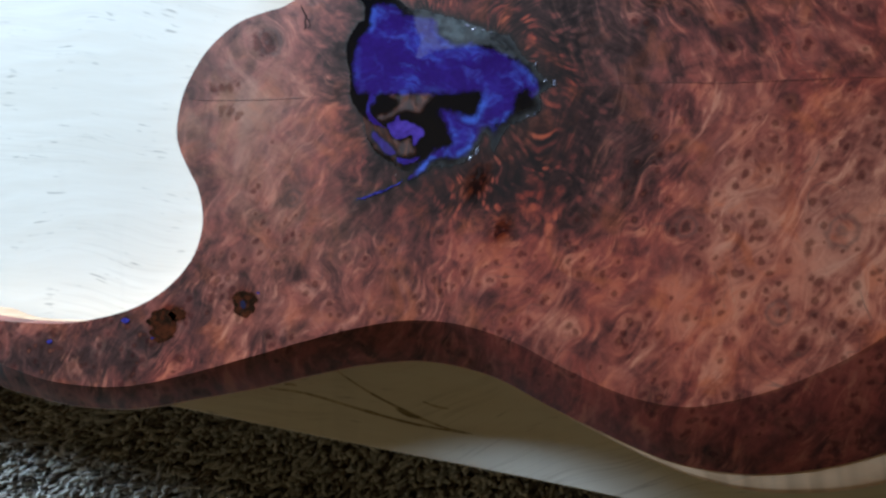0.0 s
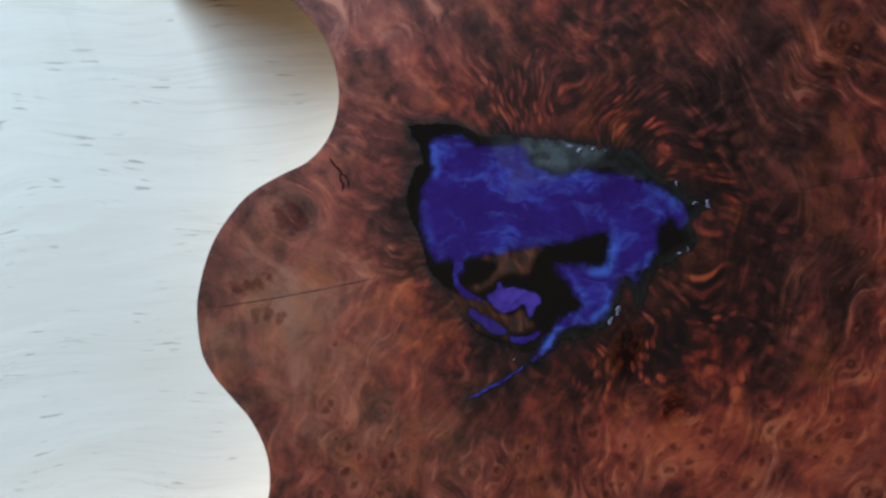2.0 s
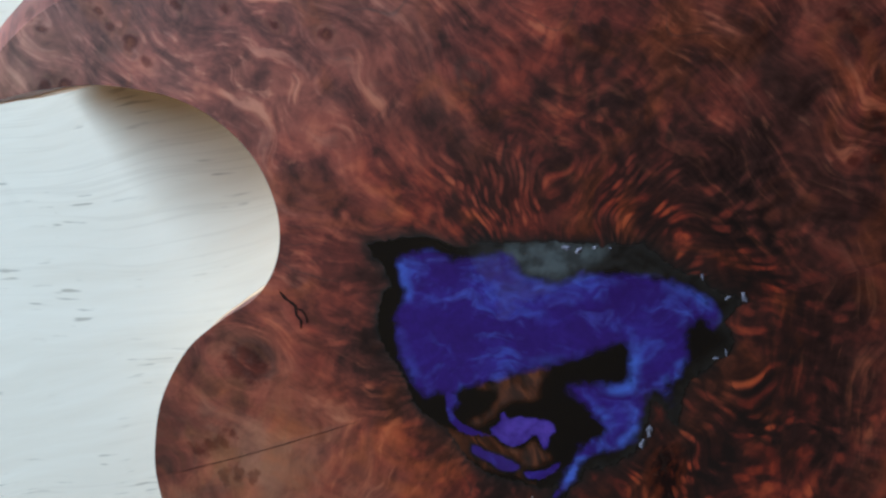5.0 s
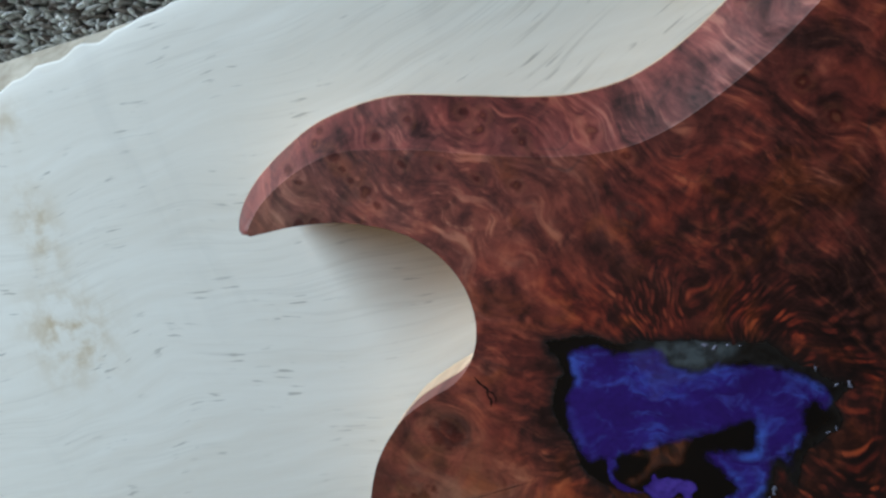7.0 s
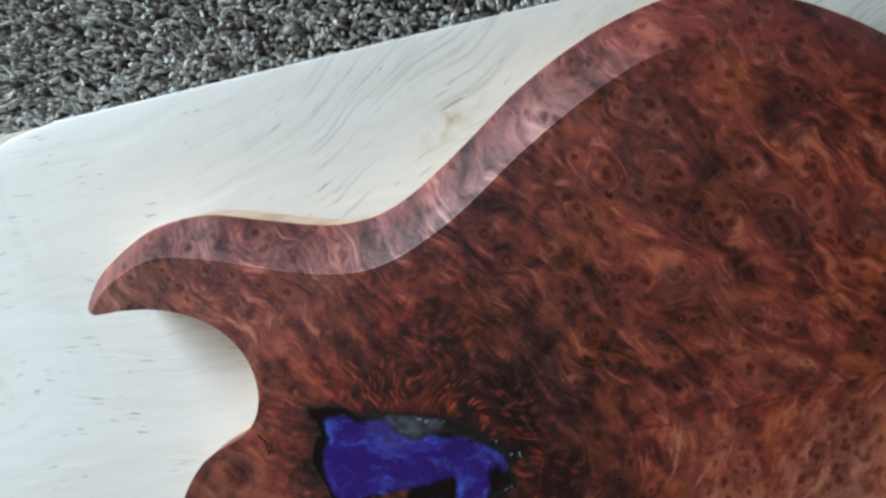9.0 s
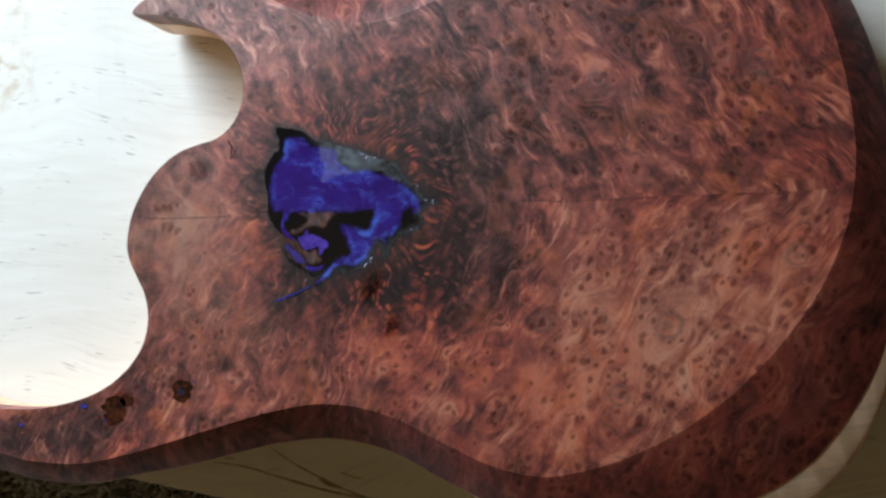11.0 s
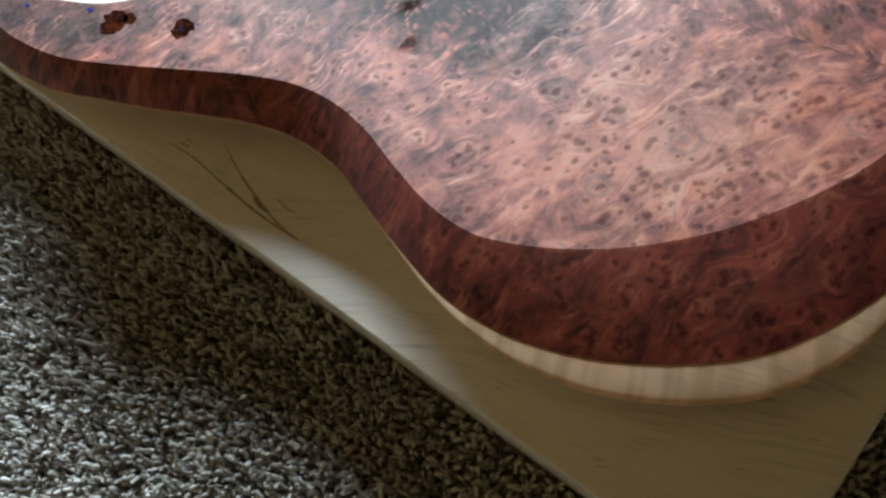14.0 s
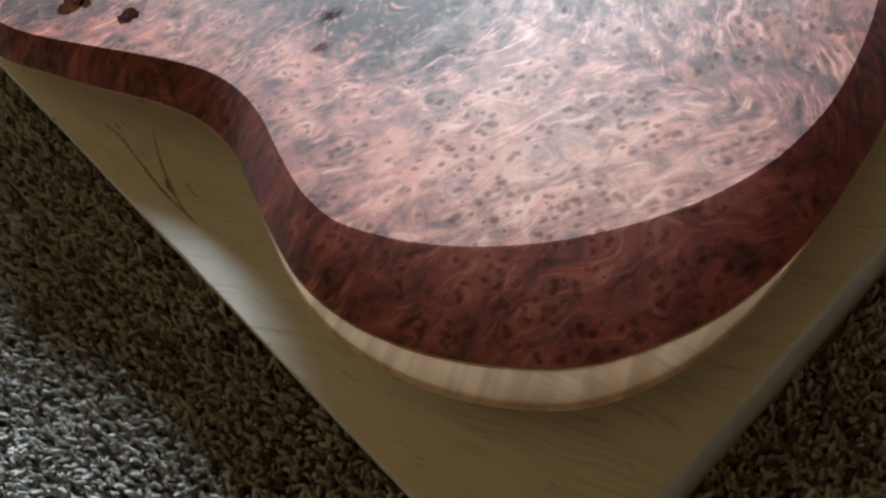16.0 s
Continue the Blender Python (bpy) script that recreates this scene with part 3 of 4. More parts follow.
def build_board():
    board = tagged(new("maple_board"), "pale maple board with a waney edge, lying on the carpet", "board", "", "")
    nu, r = 240, 0.0012
    section = []   # across the board: v, z
    for a in np.linspace(-90, 0, 5):
        section.append((r + r * math.sin(radians(a)), BOARD - r + r * math.cos(radians(a))))
    for v in np.linspace(0.012, BOARD_WID - 0.012, 60):
        section.append((v, BOARD))
    for a in np.linspace(0, 90, 5):
        section.append((BOARD_WID - r + r * math.sin(radians(a)), BOARD - r + r * math.cos(radians(a))))
    section.append((BOARD_WID, BOARD - 0.013)), section.append((BOARD_WID, FLOOR)), section.append((0.0, FLOOR))
    verts, faces = [], []
    ns = len(section)
    us = np.concatenate([[0.0, 0.0008, 0.0022, 0.0040], np.linspace(0.012, BOARD_LEN, nu - 4)])
    for i, u in enumerate(us):
        drop = (0.0022, 0.0009, 0.0002, 0.0)[i] if i < 4 else 0.0
        wane = 0.0
        if u > 0.46:
            wane = min(0.026, (u - 0.455) * 0.13) * (1 + 0.35 * noise.noise(Vector((u * 26, 0, 0)))) + 0.003 * noise.noise(Vector((u * 90, 3, 0))) * min(1.0, (u - 0.46) / 0.03)
            wane = max(0.0, wane)
        for v, z in section:
            vv = v
            if z > BOARD - r * 1.1:
                vv = v - wane * min(1.0, max(0.0, (v - 0.25) / (BOARD_WID - 0.012 - 0.25)))
            wob = 0.0012 * noise.noise(Vector((u * 6, v * 3, 1.0)))
            x, y = board_point(u, vv + wob * (1 if v > 0.2 else -1))
            verts.append((x, y, max(FLOOR, z - (drop if z > 0.02 else 0))))
    for i in range(len(us) - 1):
        for j in range(ns):
            a, b = i * ns + j, i * ns + (j + 1) % ns
            faces.append((a, b, b + ns, a + ns))
    faces.append(tuple(range(ns))[::-1])
    faces.append(tuple((len(us) - 1) * ns + j for j in range(ns)))
    me = mesh_from("board", verts, faces, MAPLE)
    pts = np.array(verts)[:, :2]
    attribute(me, "stain", sum(a * blob(pts, x, y, rx, ry, t) for x, y, rx, ry, t, a in STAINS))
    me.materials.append(BARK)
    edge = ns - 4
    for f in me.polygons:
        f.use_smooth = True
        i, j = divmod(f.index, ns)
        if j in (edge,) and i < len(us) - 1 and us[i] > 0.45:
            f.material_index, f.use_smooth = 1, False
    bm = bmesh.new()
    bm.from_mesh(me)
    bmesh.ops.recalc_face_normals(bm, faces=bm.faces)
    for e in bm.edges:
        if e.is_manifold and e.calc_face_angle() > 0.9:
            e.smooth = False
    bm.to_mesh(me)
    bm.free()
    part("board", me, board)

    def streak(points, width):
        path = np.array(points, float) / 1000
        n = 60
        run = np.linspace(0, len(path) - 1, n)
        line = np.stack([np.interp(run, range(len(path)), path[:, k]) for k in (0, 1)], 1)
        for _ in range(50):
            line[1:-1] = (line[:-2] + line[1:-1] * 2 + line[2:]) / 4
        t = np.gradient(line, axis=0)
        t /= np.linalg.norm(t, axis=1)[:, None]
        nr = np.stack([-t[:, 1], t[:, 0]], 1)
        wd = width / 2 * np.array([(0.55 + 0.9 * abs(noise.noise(Vector((x * 90, y * 90, 2))))) * math.sin(math.pi * (i + 0.5) / n) ** 0.4 for i, (x, y) in enumerate(line)])
        a, b = line + nr * wd[:, None], line - nr * wd[:, None]
        v = [(x, y, BOARD + 0.0002) for x, y in np.vstack([a, b])]
        part("mineral_streak", mesh_from("mineral_streak", v, [(i, n + i, n + i + 1, i + 1) for i in range(n - 1)], STREAK), board, "dark mineral streak in the maple")

    streak([(26, -143), (45, -144), (73, -151), (104, -158), (134, -161)], 0.0021)
    streak([(34, -140.5), (37.5, -140.2), (41, -140.8)], 0.0020)
    streak([(94, -150), (100, -153), (106, -154.5)], 0.0020)
    streak([(108, -146), (116, -148.5), (122, -149)], 0.0016)
    streak([(59, -130), (78, -142), (103, -153), (120, -159), (134, -161)], 0.0016)
    return board


build_board()

# ---------------------------------------------------------------- guitar body
# Way round the outline in millimetres. Each row: the edge of the flat face (x, y), the line where burl meets maple (x, y, depth below the
# face), how far the maple slope runs on outward, and the depth of the back's edge.
CUT_UPPER = [(-2.3, -14.7), (0, 0), (4.8, 11), (11.8, 21.6), (20.4, 29.8), (30, 36), (42, 39.7), (52.5, 42.2), (60.5, 47.5), (66, 55), (69, 65), (68.6, 77), (64, 88.7), (55.8, 98.8), (44.8, 106.2), (32.9, 111.7), (17.1, 115.8), (4.5, 117.6)]
RIM_UPPER = [
    (0.3, 119.2, -3.5, 119.6, 4, 0), (8.5, 126.5, -3.5, 128, 10, 0), (21, 131.6, 7.0, 137, 12.5, 0), (34, 134, 24, 144.2, 14.5, 0),
    (48, 133, 40.5, 147.6, 15, 0), (72, 124, 66, 145.6, 15, 0), (97, 112, 91.6, 135.3, 15, 0), (117, 104, 114.7, 125.5, 15, 0),
    (134.7, 99.6, 130, 121, 15, 0), (150, 99.8, 147, 119.9, 15, 0), (166, 103.4, 166.5, 124.4, 15, 0), (187.5, 111, 194, 136.5, 15, 0)]
RIM_END = [
    (216, 124.8, 223, 150.8, 15, 0), (245, 136.5, 253, 160.8, 15, 0), (270, 143.6, 280, 165, 15, 0), (287, 144.8, 301, 163.5, 15, 0),
    (308, 141, 326, 153.5, 15, 0), (333, 128.5, 347, 138.8, 15, 0), (352, 110, 367.5, 117.5, 15, 0), (365.5, 86, 381, 91.5, 15, 0),
    (373, 56, 391.5, 58, 15, 0), (376.5, 25, 396.3, 26, 15, 0), (375.3, 2, 397.3, -4, 15, 0), (370.5, -20, 395.8, -38, 15, 0.5)]
RIM_LOWER = [
    (360, -44, 388.5, -71.5, 15, 4), (345, -66.5, 376, -98.5, 15, 9), (321, -92.5, 356, -125, 15, 12.5), (294, -112.5, 332, -142.5, 15, 13),
    (267, -126, 302, -156.3, 15, 11), (241, -133.6, 272, -163.6, 15, 7.5), (226, -134.6, 248, -164.5, 15, 4.5), (206, -130.6, 224, -160.5, 15, 2),
    (183, -121.2, 196, -149.6, 15, 0.5), (160, -110.2, 174, -139.6, 15, 0), (136, -103.2, 148, -127.4, 15, 0), (111.5, -102, 119, -121.9, 15, 0)]
RIM_HORN = [
    (86, -106.6, 90, -124.2, 15, 0), (62, -113.2, 65, -129.7, 15, 0), (33, -121.9, 35, -137.4, 15, 0), (3, -130.5, 2, -144.4, 15, 0),
    (-29, -137.4, -32, -151, 15, 0), (-62, -137.2, -66, -150.8, 14, 0), (-84, -133, -90, -147, 14.5, 0), (-101, -127.5, -111, -142, 14, 0),
    (-115, -119.5, -130, -131, 13, 0), (-124, -111.5, -143, -117, 12, 0), (-127, -106.5, -146, -106.5, 12, 0), (-123, -104.2, -130, -102.3, 14, 0)]
CUT_LOWER = [(-113, -105.6), (-99, -107.2), (-84.8, -108.0), (-61.6, -107.8), (-44, -105), (-28, -100.9), (-14, -94.6), (-3.5, -87), (5.5, -77), (10.3, -66.5), (11.8, -55.2), (9.4, -43), (4.2, -33), (-0.3, -24)]


def body_rings(n):
    rows = []
    for x, y in CUT_UPPER:
        rows.append((x, y, x, y, 15, 0, 44))
    for i, (a, b, c, d, e, f) in enumerate(RIM_UPPER + RIM_END + RIM_LOWER):
        rows.append((a, b, c, d, e, f, 44))
    rows[-2] = (*rows[-2][:6], 40)
    rows[-1] = (*rows[-1][:6], 34)
    for (a, b, c, d, e, f), back in zip(RIM_HORN, (29, 28, 28, 29, 31, 34, 38, 42, 44, 44, 44, 44)):
        rows.append((a, b, c, d, e, f, back))
    for x, y in CUT_LOWER:
        rows.append((x, y, x, y, 15, 0, 44))
    return loop_curve(rows, n) / 1000


RESIN_EDGE = [(88.8, 45.8), (93.4, 45.6), (100.4, 44.4), (106.6, 41.6), (111.3, 37.6), (119.1, 36.5), (129.5, 33), (138.7, 29.6), (148.8, 25.8), (158, 22), (161.5, 15.6), (167.7, 9.8), (171.5, 4.6), (176, 1.2), (171, -2.4), (170, -10.5), (163, -14), (157.3, -16), (153.6, -22), (150.2, -27.3), (148.6, -20.4), (146, -18.6), (143.2, -24), (137.9, -31.2), (128, -33.6), (127.0, -33.0), (123.0, -33.0), (120.0, -36.0), (116.0, -38.0), (113.0, -40.0), (111.0, -39.0), (114.0, -36.0), (116.0, -34.0), (111.0, -35.0), (107.0, -33.0), (97.5, -27), (93, -20.6), (92, -16), (90.5, -10.8), (86.7, -5.6), (84.5, -0.5), (84.4, 6), (83, 15), (82.4, 21.4), (84, 27), (87.9, 32), (91, 34), (90.6, 39.4)]
POOL_A = [(95.5, 40), (103.7, 39.4), (110.5, 34.8), (118.3, 33.4), (124.2, 30.8), (125.6, 25.8), (129.1, 22.4), (135.3, 20), (141, 20.4), (148, 17.6), (155.1, 15.2), (160.8, 11.6), (166.2, 7), (169.3, 1.8), (169.7, -1.8), (167.2, -3.9), (164.7, -0.6), (161.2, -2), (158.5, -9.1), (155.8, -14), (151.9, -15), (150.9, -22.5), (149.8, -17.4), (147.1, -16)]
POOL_B = [(143.2, -21), (138.5, -28.2), (131.3, -29.4), (126.8, -29), (122, -31.4), (117.9, -35.5), (111.9, -39.4), (119, -31.2), (124.6, -26.4), (130.2, -25), (132, -21.9), (129.6, -16.6), (128.4, -13), (126, -8), (132.7, -9), (141, -11.7), (143.6, -7.5), (144.2, -0.9), (132.4, -1), (120.7, -0.8), (108.8, -0.7), (98.2, -0.5), (95.4, -4.8), (94.2, 0), (88.2, 0.4), (86.8, 2.8), (85.9, 9.4), (86.3, 16.7), (88.2, 24.6), (92.6, 28.6), (93.6, 35)]
BIRD = [(102.0, -14.0), (105.0, -13.0), (107.0, -10.0), (108.0, -12.0), (112.0, -13.0), (116.0, -15.0), (119.0, -17.0), (119.0, -20.0), (117.0, -21.0), (115.0, -24.0), (114.0, -23.0), (114.0, -20.0), (113.0, -19.0), (111.0, -20.0), (108.0, -21.0), (105.0, -20.0), (103.0, -17.0)]
FISH = [(95.0, -18.0), (96.0, -17.0), (99.0, -20.0), (103.0, -23.0), (105.0, -25.0), (106.0, -27.0), (104.0, -28.0), (100.0, -26.0), (98.0, -23.0), (95.0, -20.0)]
DROP = [(107.0, -29.0), (112.0, -30.0), (117.0, -29.0), (117.0, -30.0), (113.0, -32.0), (109.0, -32.0), (107.0, -31.0)]
TAIL = [(122.0, -30.0), (121.0, -32.0), (119.0, -35.0), (115.0, -37.0), (112.0, -39.0), (112.0, -38.0), (115.0, -36.0), (118.0, -33.0), (120.0, -31.0)]
SLIVER = [(95.0, 1.0), (96.0, -2.0), (96.0, -4.0), (94.0, -5.0), (94.0, -8.0), (96.0, -11.0), (99.0, -14.0), (102.0, -16.0), (96.0, -14.0), (93.0, -11.0), (92.0, -7.0), (93.0, -3.0)]
ISLE_A = [(103.0, -1.0), (112.0, -1.0), (122.0, -1.0), (122.0, -3.0), (119.0, -6.0), (117.0, -9.0), (111.0, -8.0), (107.0, -9.0), (103.0, -11.0), (99.0, -12.0), (98.0, -10.0), (103.0, -9.0), (107.0, -6.0), (107.0, -3.0)]
ISLE_B = [(104.0, -20.0), (108.0, -22.0), (112.0, -21.0), (114.0, -24.0), (115.0, -27.0), (112.0, -28.0), (108.0, -28.0), (106.0, -25.0)]
ISLE_C = [(87.0, -7.0), (90.0, -10.0), (96.0, -14.0), (102.0, -16.0), (104.0, -20.0), (106.0, -25.0), (107.0, -29.0), (108.0, -34.0), (106.0, -31.0), (104.0, -29.0), (97.0, -25.0), (93.0, -20.0), (89.0, -13.0)]
HAZE = [(123.5, 33.5), (133.8, 32), (143, 28.4), (148, 25.6), (145, 23.0), (137.9, 22.4), (133.2, 21.5), (128.2, 23.8), (125.4, 28.1)]

TAIL_VEIN = [(110.0, -39.0), (107.0, -41.0), (104.0, -42.0), (101.0, -44.0), (97.0, -45.0), (92.0, -47.0), (88.0, -48.0)]
WEDGE = [(115, 39), (128, 34), (140, 30), (150, 25.5), (160, 15), (159, 12.8), (152, 16.5), (148, 19.5), (140, 19), (125, 18.2), (115.5, 15), (117, 22.5), (114.5, 30)]


def wood_zones(p):
    """How dark-stained, how light and how red the burl is at each place."""
    d = signed(RESIN_RING, p) * 1000
    dark = 0.95 * np.exp(-np.clip(-d, 0, None) / 3.5)
    for x, y, rx, ry, turn, a in ((190, 38, 26, 22, 0, 0.50), (196, -28, 24, 24, 0, 0.62), (190, 5, 30, 25, 0, 0.62), (112, 80, 22, 12, -20, 0.30), (120, 58, 30, 12, -15, 0.28),
                                  (152, 62, 18, 12, 0, 0.35), (76, 14, 8, 14, 0, 1.1), (112, -34, 22, 10, 30, 0.4), (105, -80, 16, 8, 0, 0.5), (5, -93, 14, 9, 30, 0.8),
                                  (-20, -118, 30, 10, 20, 1.1), (-70, -126, 42, 13, 8, 1.15), (8, -84, 10, 8, 40, 0.4), (70, -72, 14, 9, 0, 0.35), (12, -38, 12, 14, 0, 0.45), (4, 4, 9, 30, 0, 0.55), (40, 40, 16, 8, 30, 0.3), (165, -40, 20, 14, 0, 0.35), (128, -52, 20, 8, 20, 0.5), (143, -40, 8, 7, 0, 0.35), (100, -43, 14, 6, 30, 0.5), (165, 60, 40, 30, 0, 0.26), (185, -25, 34, 34, 0, 0.30), (160, -55, 30, 22, 0, 0.35), (195, 70, 40, 35, 0, 0.10)):
        dark += a * blob(p, x, y, rx, ry, turn)
    x, y = p[:, 0] * 1000, p[:, 1] * 1000
    wob = 2.6 * value_noise(x, y, 20, 2) + 1.4 * value_noise(x, y, 5, 3)
    left, right, upper, lower = (np.clip(0.5 + (e + wob) / w, 0, 1) for e, w in ((x - 72.5 + 0.21 * y, 2.5), (237 - x, 4), (88 - y, 14), (y + 62, 14)))
    dark += 0.26 * left * right * upper * lower
    light = 0.55 + 0.05 * (p[:, 1] < 0)
    for x, y, rx, ry, turn, a in ((35, -12, 36, 34, 0, 0.30), (45, 24, 6, 5, 0, -0.5), (21, 3, 5, 4, 0, -0.45), (22, -8, 6, 4, 20, -0.4), (287, 96, 7, 5, 40, -0.5), (55, 22, 16, 14, 0, 0.15), (290, -60, 70, 55, 0, 0.45), (345, -35, 30, 30, 0, 0.2), (235, -95, 45, 30, 0, 0.40), (165, -85, 24, 14, 0, 0.18),
                                  (300, 60, 75, 65, 0, 0.08), (150, -66, 24, 15, 0, 0.42), (140, 78, 20, 12, 0, 0.18), (60, 100, 26, 12, -25, 0.10), (185, 78, 30, 16, 0, 0.10), (20, 125, 24, 6, 10, 0.10), (230, 10, 18, 25, 0, 0.06),
                                  (30, -110, 40, 14, 15, 0.12), (150, -68, 26, 16, 0, 0.2), (100, 68, 46, 22, -8, 0.30), (62, 34, 16, 22, 0, 0.18), (154, -64, 8, 7, 0, -0.25), (144, -41, 9, 7, 40, -0.25)):
        light += a * blob(p, x, y, rx, ry, turn)
    red = 0.72 + np.zeros(len(p))
    for x, y, rx, ry, turn, a in ((290, 60, 80, 55, 0, 0.45), (150, -62, 22, 16, 0, 0.45), (210, -30, 16, 30, 0, 0.30), (300, -60, 60, 50, 0, -0.52), (345, -40, 25, 25, 0, -0.1), (26, -10, 34, 34, 0, -0.55),
                                  (225, -105, 35, 22, 0, -0.25), (150, 80, 40, 20, 0, 0.2), (60, 30, 14, 14, 0, 0.25), (30, -8, 30, 26, 0, 0.30), (60, -90, 40, 20, 20, -0.25), (5, 122, 30, 12, 0, -0.3), (100, -65, 30, 15, 0, 0.1), (100, 68, 46, 22, -8, -0.12), (195, -75, 50, 38, 0, 0.5), (90, -60, 40, 22, 0, 0.3), (240, 20, 50, 60, 0, 0.3)):
        red += a * blob(p, x, y, rx, ry, turn)
    calm = np.clip(blob(p, 22, -6, 34, 40) + 0.5 * blob(p, 10, 122, 30, 10) + 0.4 * blob(p, 60, -60, 40, 20), 0, 1)
    east = 0.50 + 0.50 * np.clip((p[:, 0] * 1000 - 95) / 40, 0, 1)   # the ticks thin out towards the lobe
    fur = np.clip(1.15 * east * np.exp(-(np.clip(-d, 0, None) / 22.0) ** 2) + 0.8 * blob(p, 168, -42, 32, 26) + 0.6 * blob(p, 150, 70, 45, 22), 0, 1)
    gloss = sum(blob(p, *k) for k in ((143.4, -41.0, 5.2, 9.5, -25), (154.2, -61.5, 5.0, 7.0, -30), (-7.5, -106.0, 8.5, 5.0, 75), (-3.0, -101.5, 5.0, 3.2, 0), (33.3, -95.3, 4.8, 6.2, 0)))
    vein = np.min([np.hypot(p[:, 0] * 1000 - a * (1 - q) - c * q, p[:, 1] * 1000 - b * (1 - q) - e * q) for (a, b), (c, e) in zip(TAIL_VEIN[:-1], TAIL_VEIN[1:]) for q in np.linspace(0, 1, 9)], axis=0)
    edge = np.maximum(np.exp(-np.clip(-d, 0, None) / 1.5), 0.9 * np.exp(-(vein / 1.6) ** 2))
    dark += 0.5 * np.exp(-vein / 6.0)
    return {"bold": np.clip(blob(p, 165, -46, 30, 22) + blob(p, 185, 12, 18, 22), 0, 1), "gloss": np.clip(gloss * 1.3, 0, 1), "edge": edge, "fur": fur, "calm": calm, "dark": np.clip(dark, 0, 1.2), "light": light, "red": np.clip(red, 0, 1.2)}


def value_noise(x, y, scale, seed, octaves=1):
    """Smooth noise about 0, in one sweep over many places (millimetres)."""
    total, amp = np.zeros(len(x)), 1.0
    for k in range(octaves):
        table = np.random.RandomState(seed + 31 * k).uniform(-1, 1, (128, 128))
        u, v = x / scale * 2 ** k + 57.3, y / scale * 2 ** k + 61.7
        i, j = np.floor(u).astype(int), np.floor(v).astype(int)
        f, g = u - i, v - j
        f, g = f * f * f * (f * (f * 6 - 15) + 10), g * g * g * (g * (g * 6 - 15) + 10)
        i, j, i1, j1 = i % 128, j % 128, (i + 1) % 128, (j + 1) % 128
        low = table[i, j] * (1 - f) + table[i1, j] * f
        high = table[i, j1] * (1 - f) + table[i1, j1] * f
        total += amp * (low * (1 - g) + high * g)
        amp *= 0.5
    return total


def scatter_eyes():
    """Bird's eyes in clusters of one to five, thick in the wide bout, thin elsewhere: x, y, radius, kind."""
    rs = np.random.RandomState(23)
    eyes = []
    for x0, x1, y0, y1, count, most, r0, r1 in ((205, 395, -165, -6, 210, 2, 0.7, 1.8), (215, 385, 8, 160, 120, 2, 0.8, 1.9), (285, 395, -150, -60, 70, 3, 0.8, 1.7), (20, 200, -125, -62, 50, 3, 0.7, 1.4),
                                              (-5, 120, 100, 146, 22, 2, 0.9, 2.0), (120, 215, 70, 130, 9, 1, 1.2, 2.2), (-115, 30, -148, -85, 60, 4, 0.8, 1.8), (14, 60, -60, -20, 6, 2, 0.7, 1.3)):
        for _ in range(count):
            x, y = rs.uniform(x0, x1), rs.uniform(y0, y1)
            turn = rs.uniform(0, 6.28)
            for k in range(rs.randint(1, most + 1)):
                eyes.append((x, y, rs.uniform(r0, r1), rs.uniform(0, 1)))
                turn += rs.normal(0, 0.9)
                step = rs.uniform(3.6, 8.0)
                x, y = x + step * math.cos(turn), y + step * math.sin(turn)
    # small buds that crowd at the glue line and above it
    eyes += [(17 + 4.1 * k, 4.6 + 0.4 * k, 1.7 - 0.1 * k, 0) for k in range(4)] + [(21 + 4.6 * k, -5.0 - 1.5 * k, 1.8 - 0.1 * k, 0) for k in range(3)]
    eyes += [(42 + 3.4 * math.cos(k * 1.3) * (1 + 0.3 * (k % 2)), 25 + 3.2 * math.sin(k * 1.3), 1.9 + 0.3 * (k % 3), 0) for k in range(5)]
    return [e for e in eyes if abs(e[1]) > 3.5]


WHORLS = ((292, -62, 6.5), (325, -95, 6.0), (268, -95, 5.0), (337, 62, 6.0), (318, 104, 7.0), (262, 58, 5.0), (45, 26, 6.0), (131, 78, 4.5), (57, -47, 4.0), (350, -30, 5.0), (232, -60, 4.5))


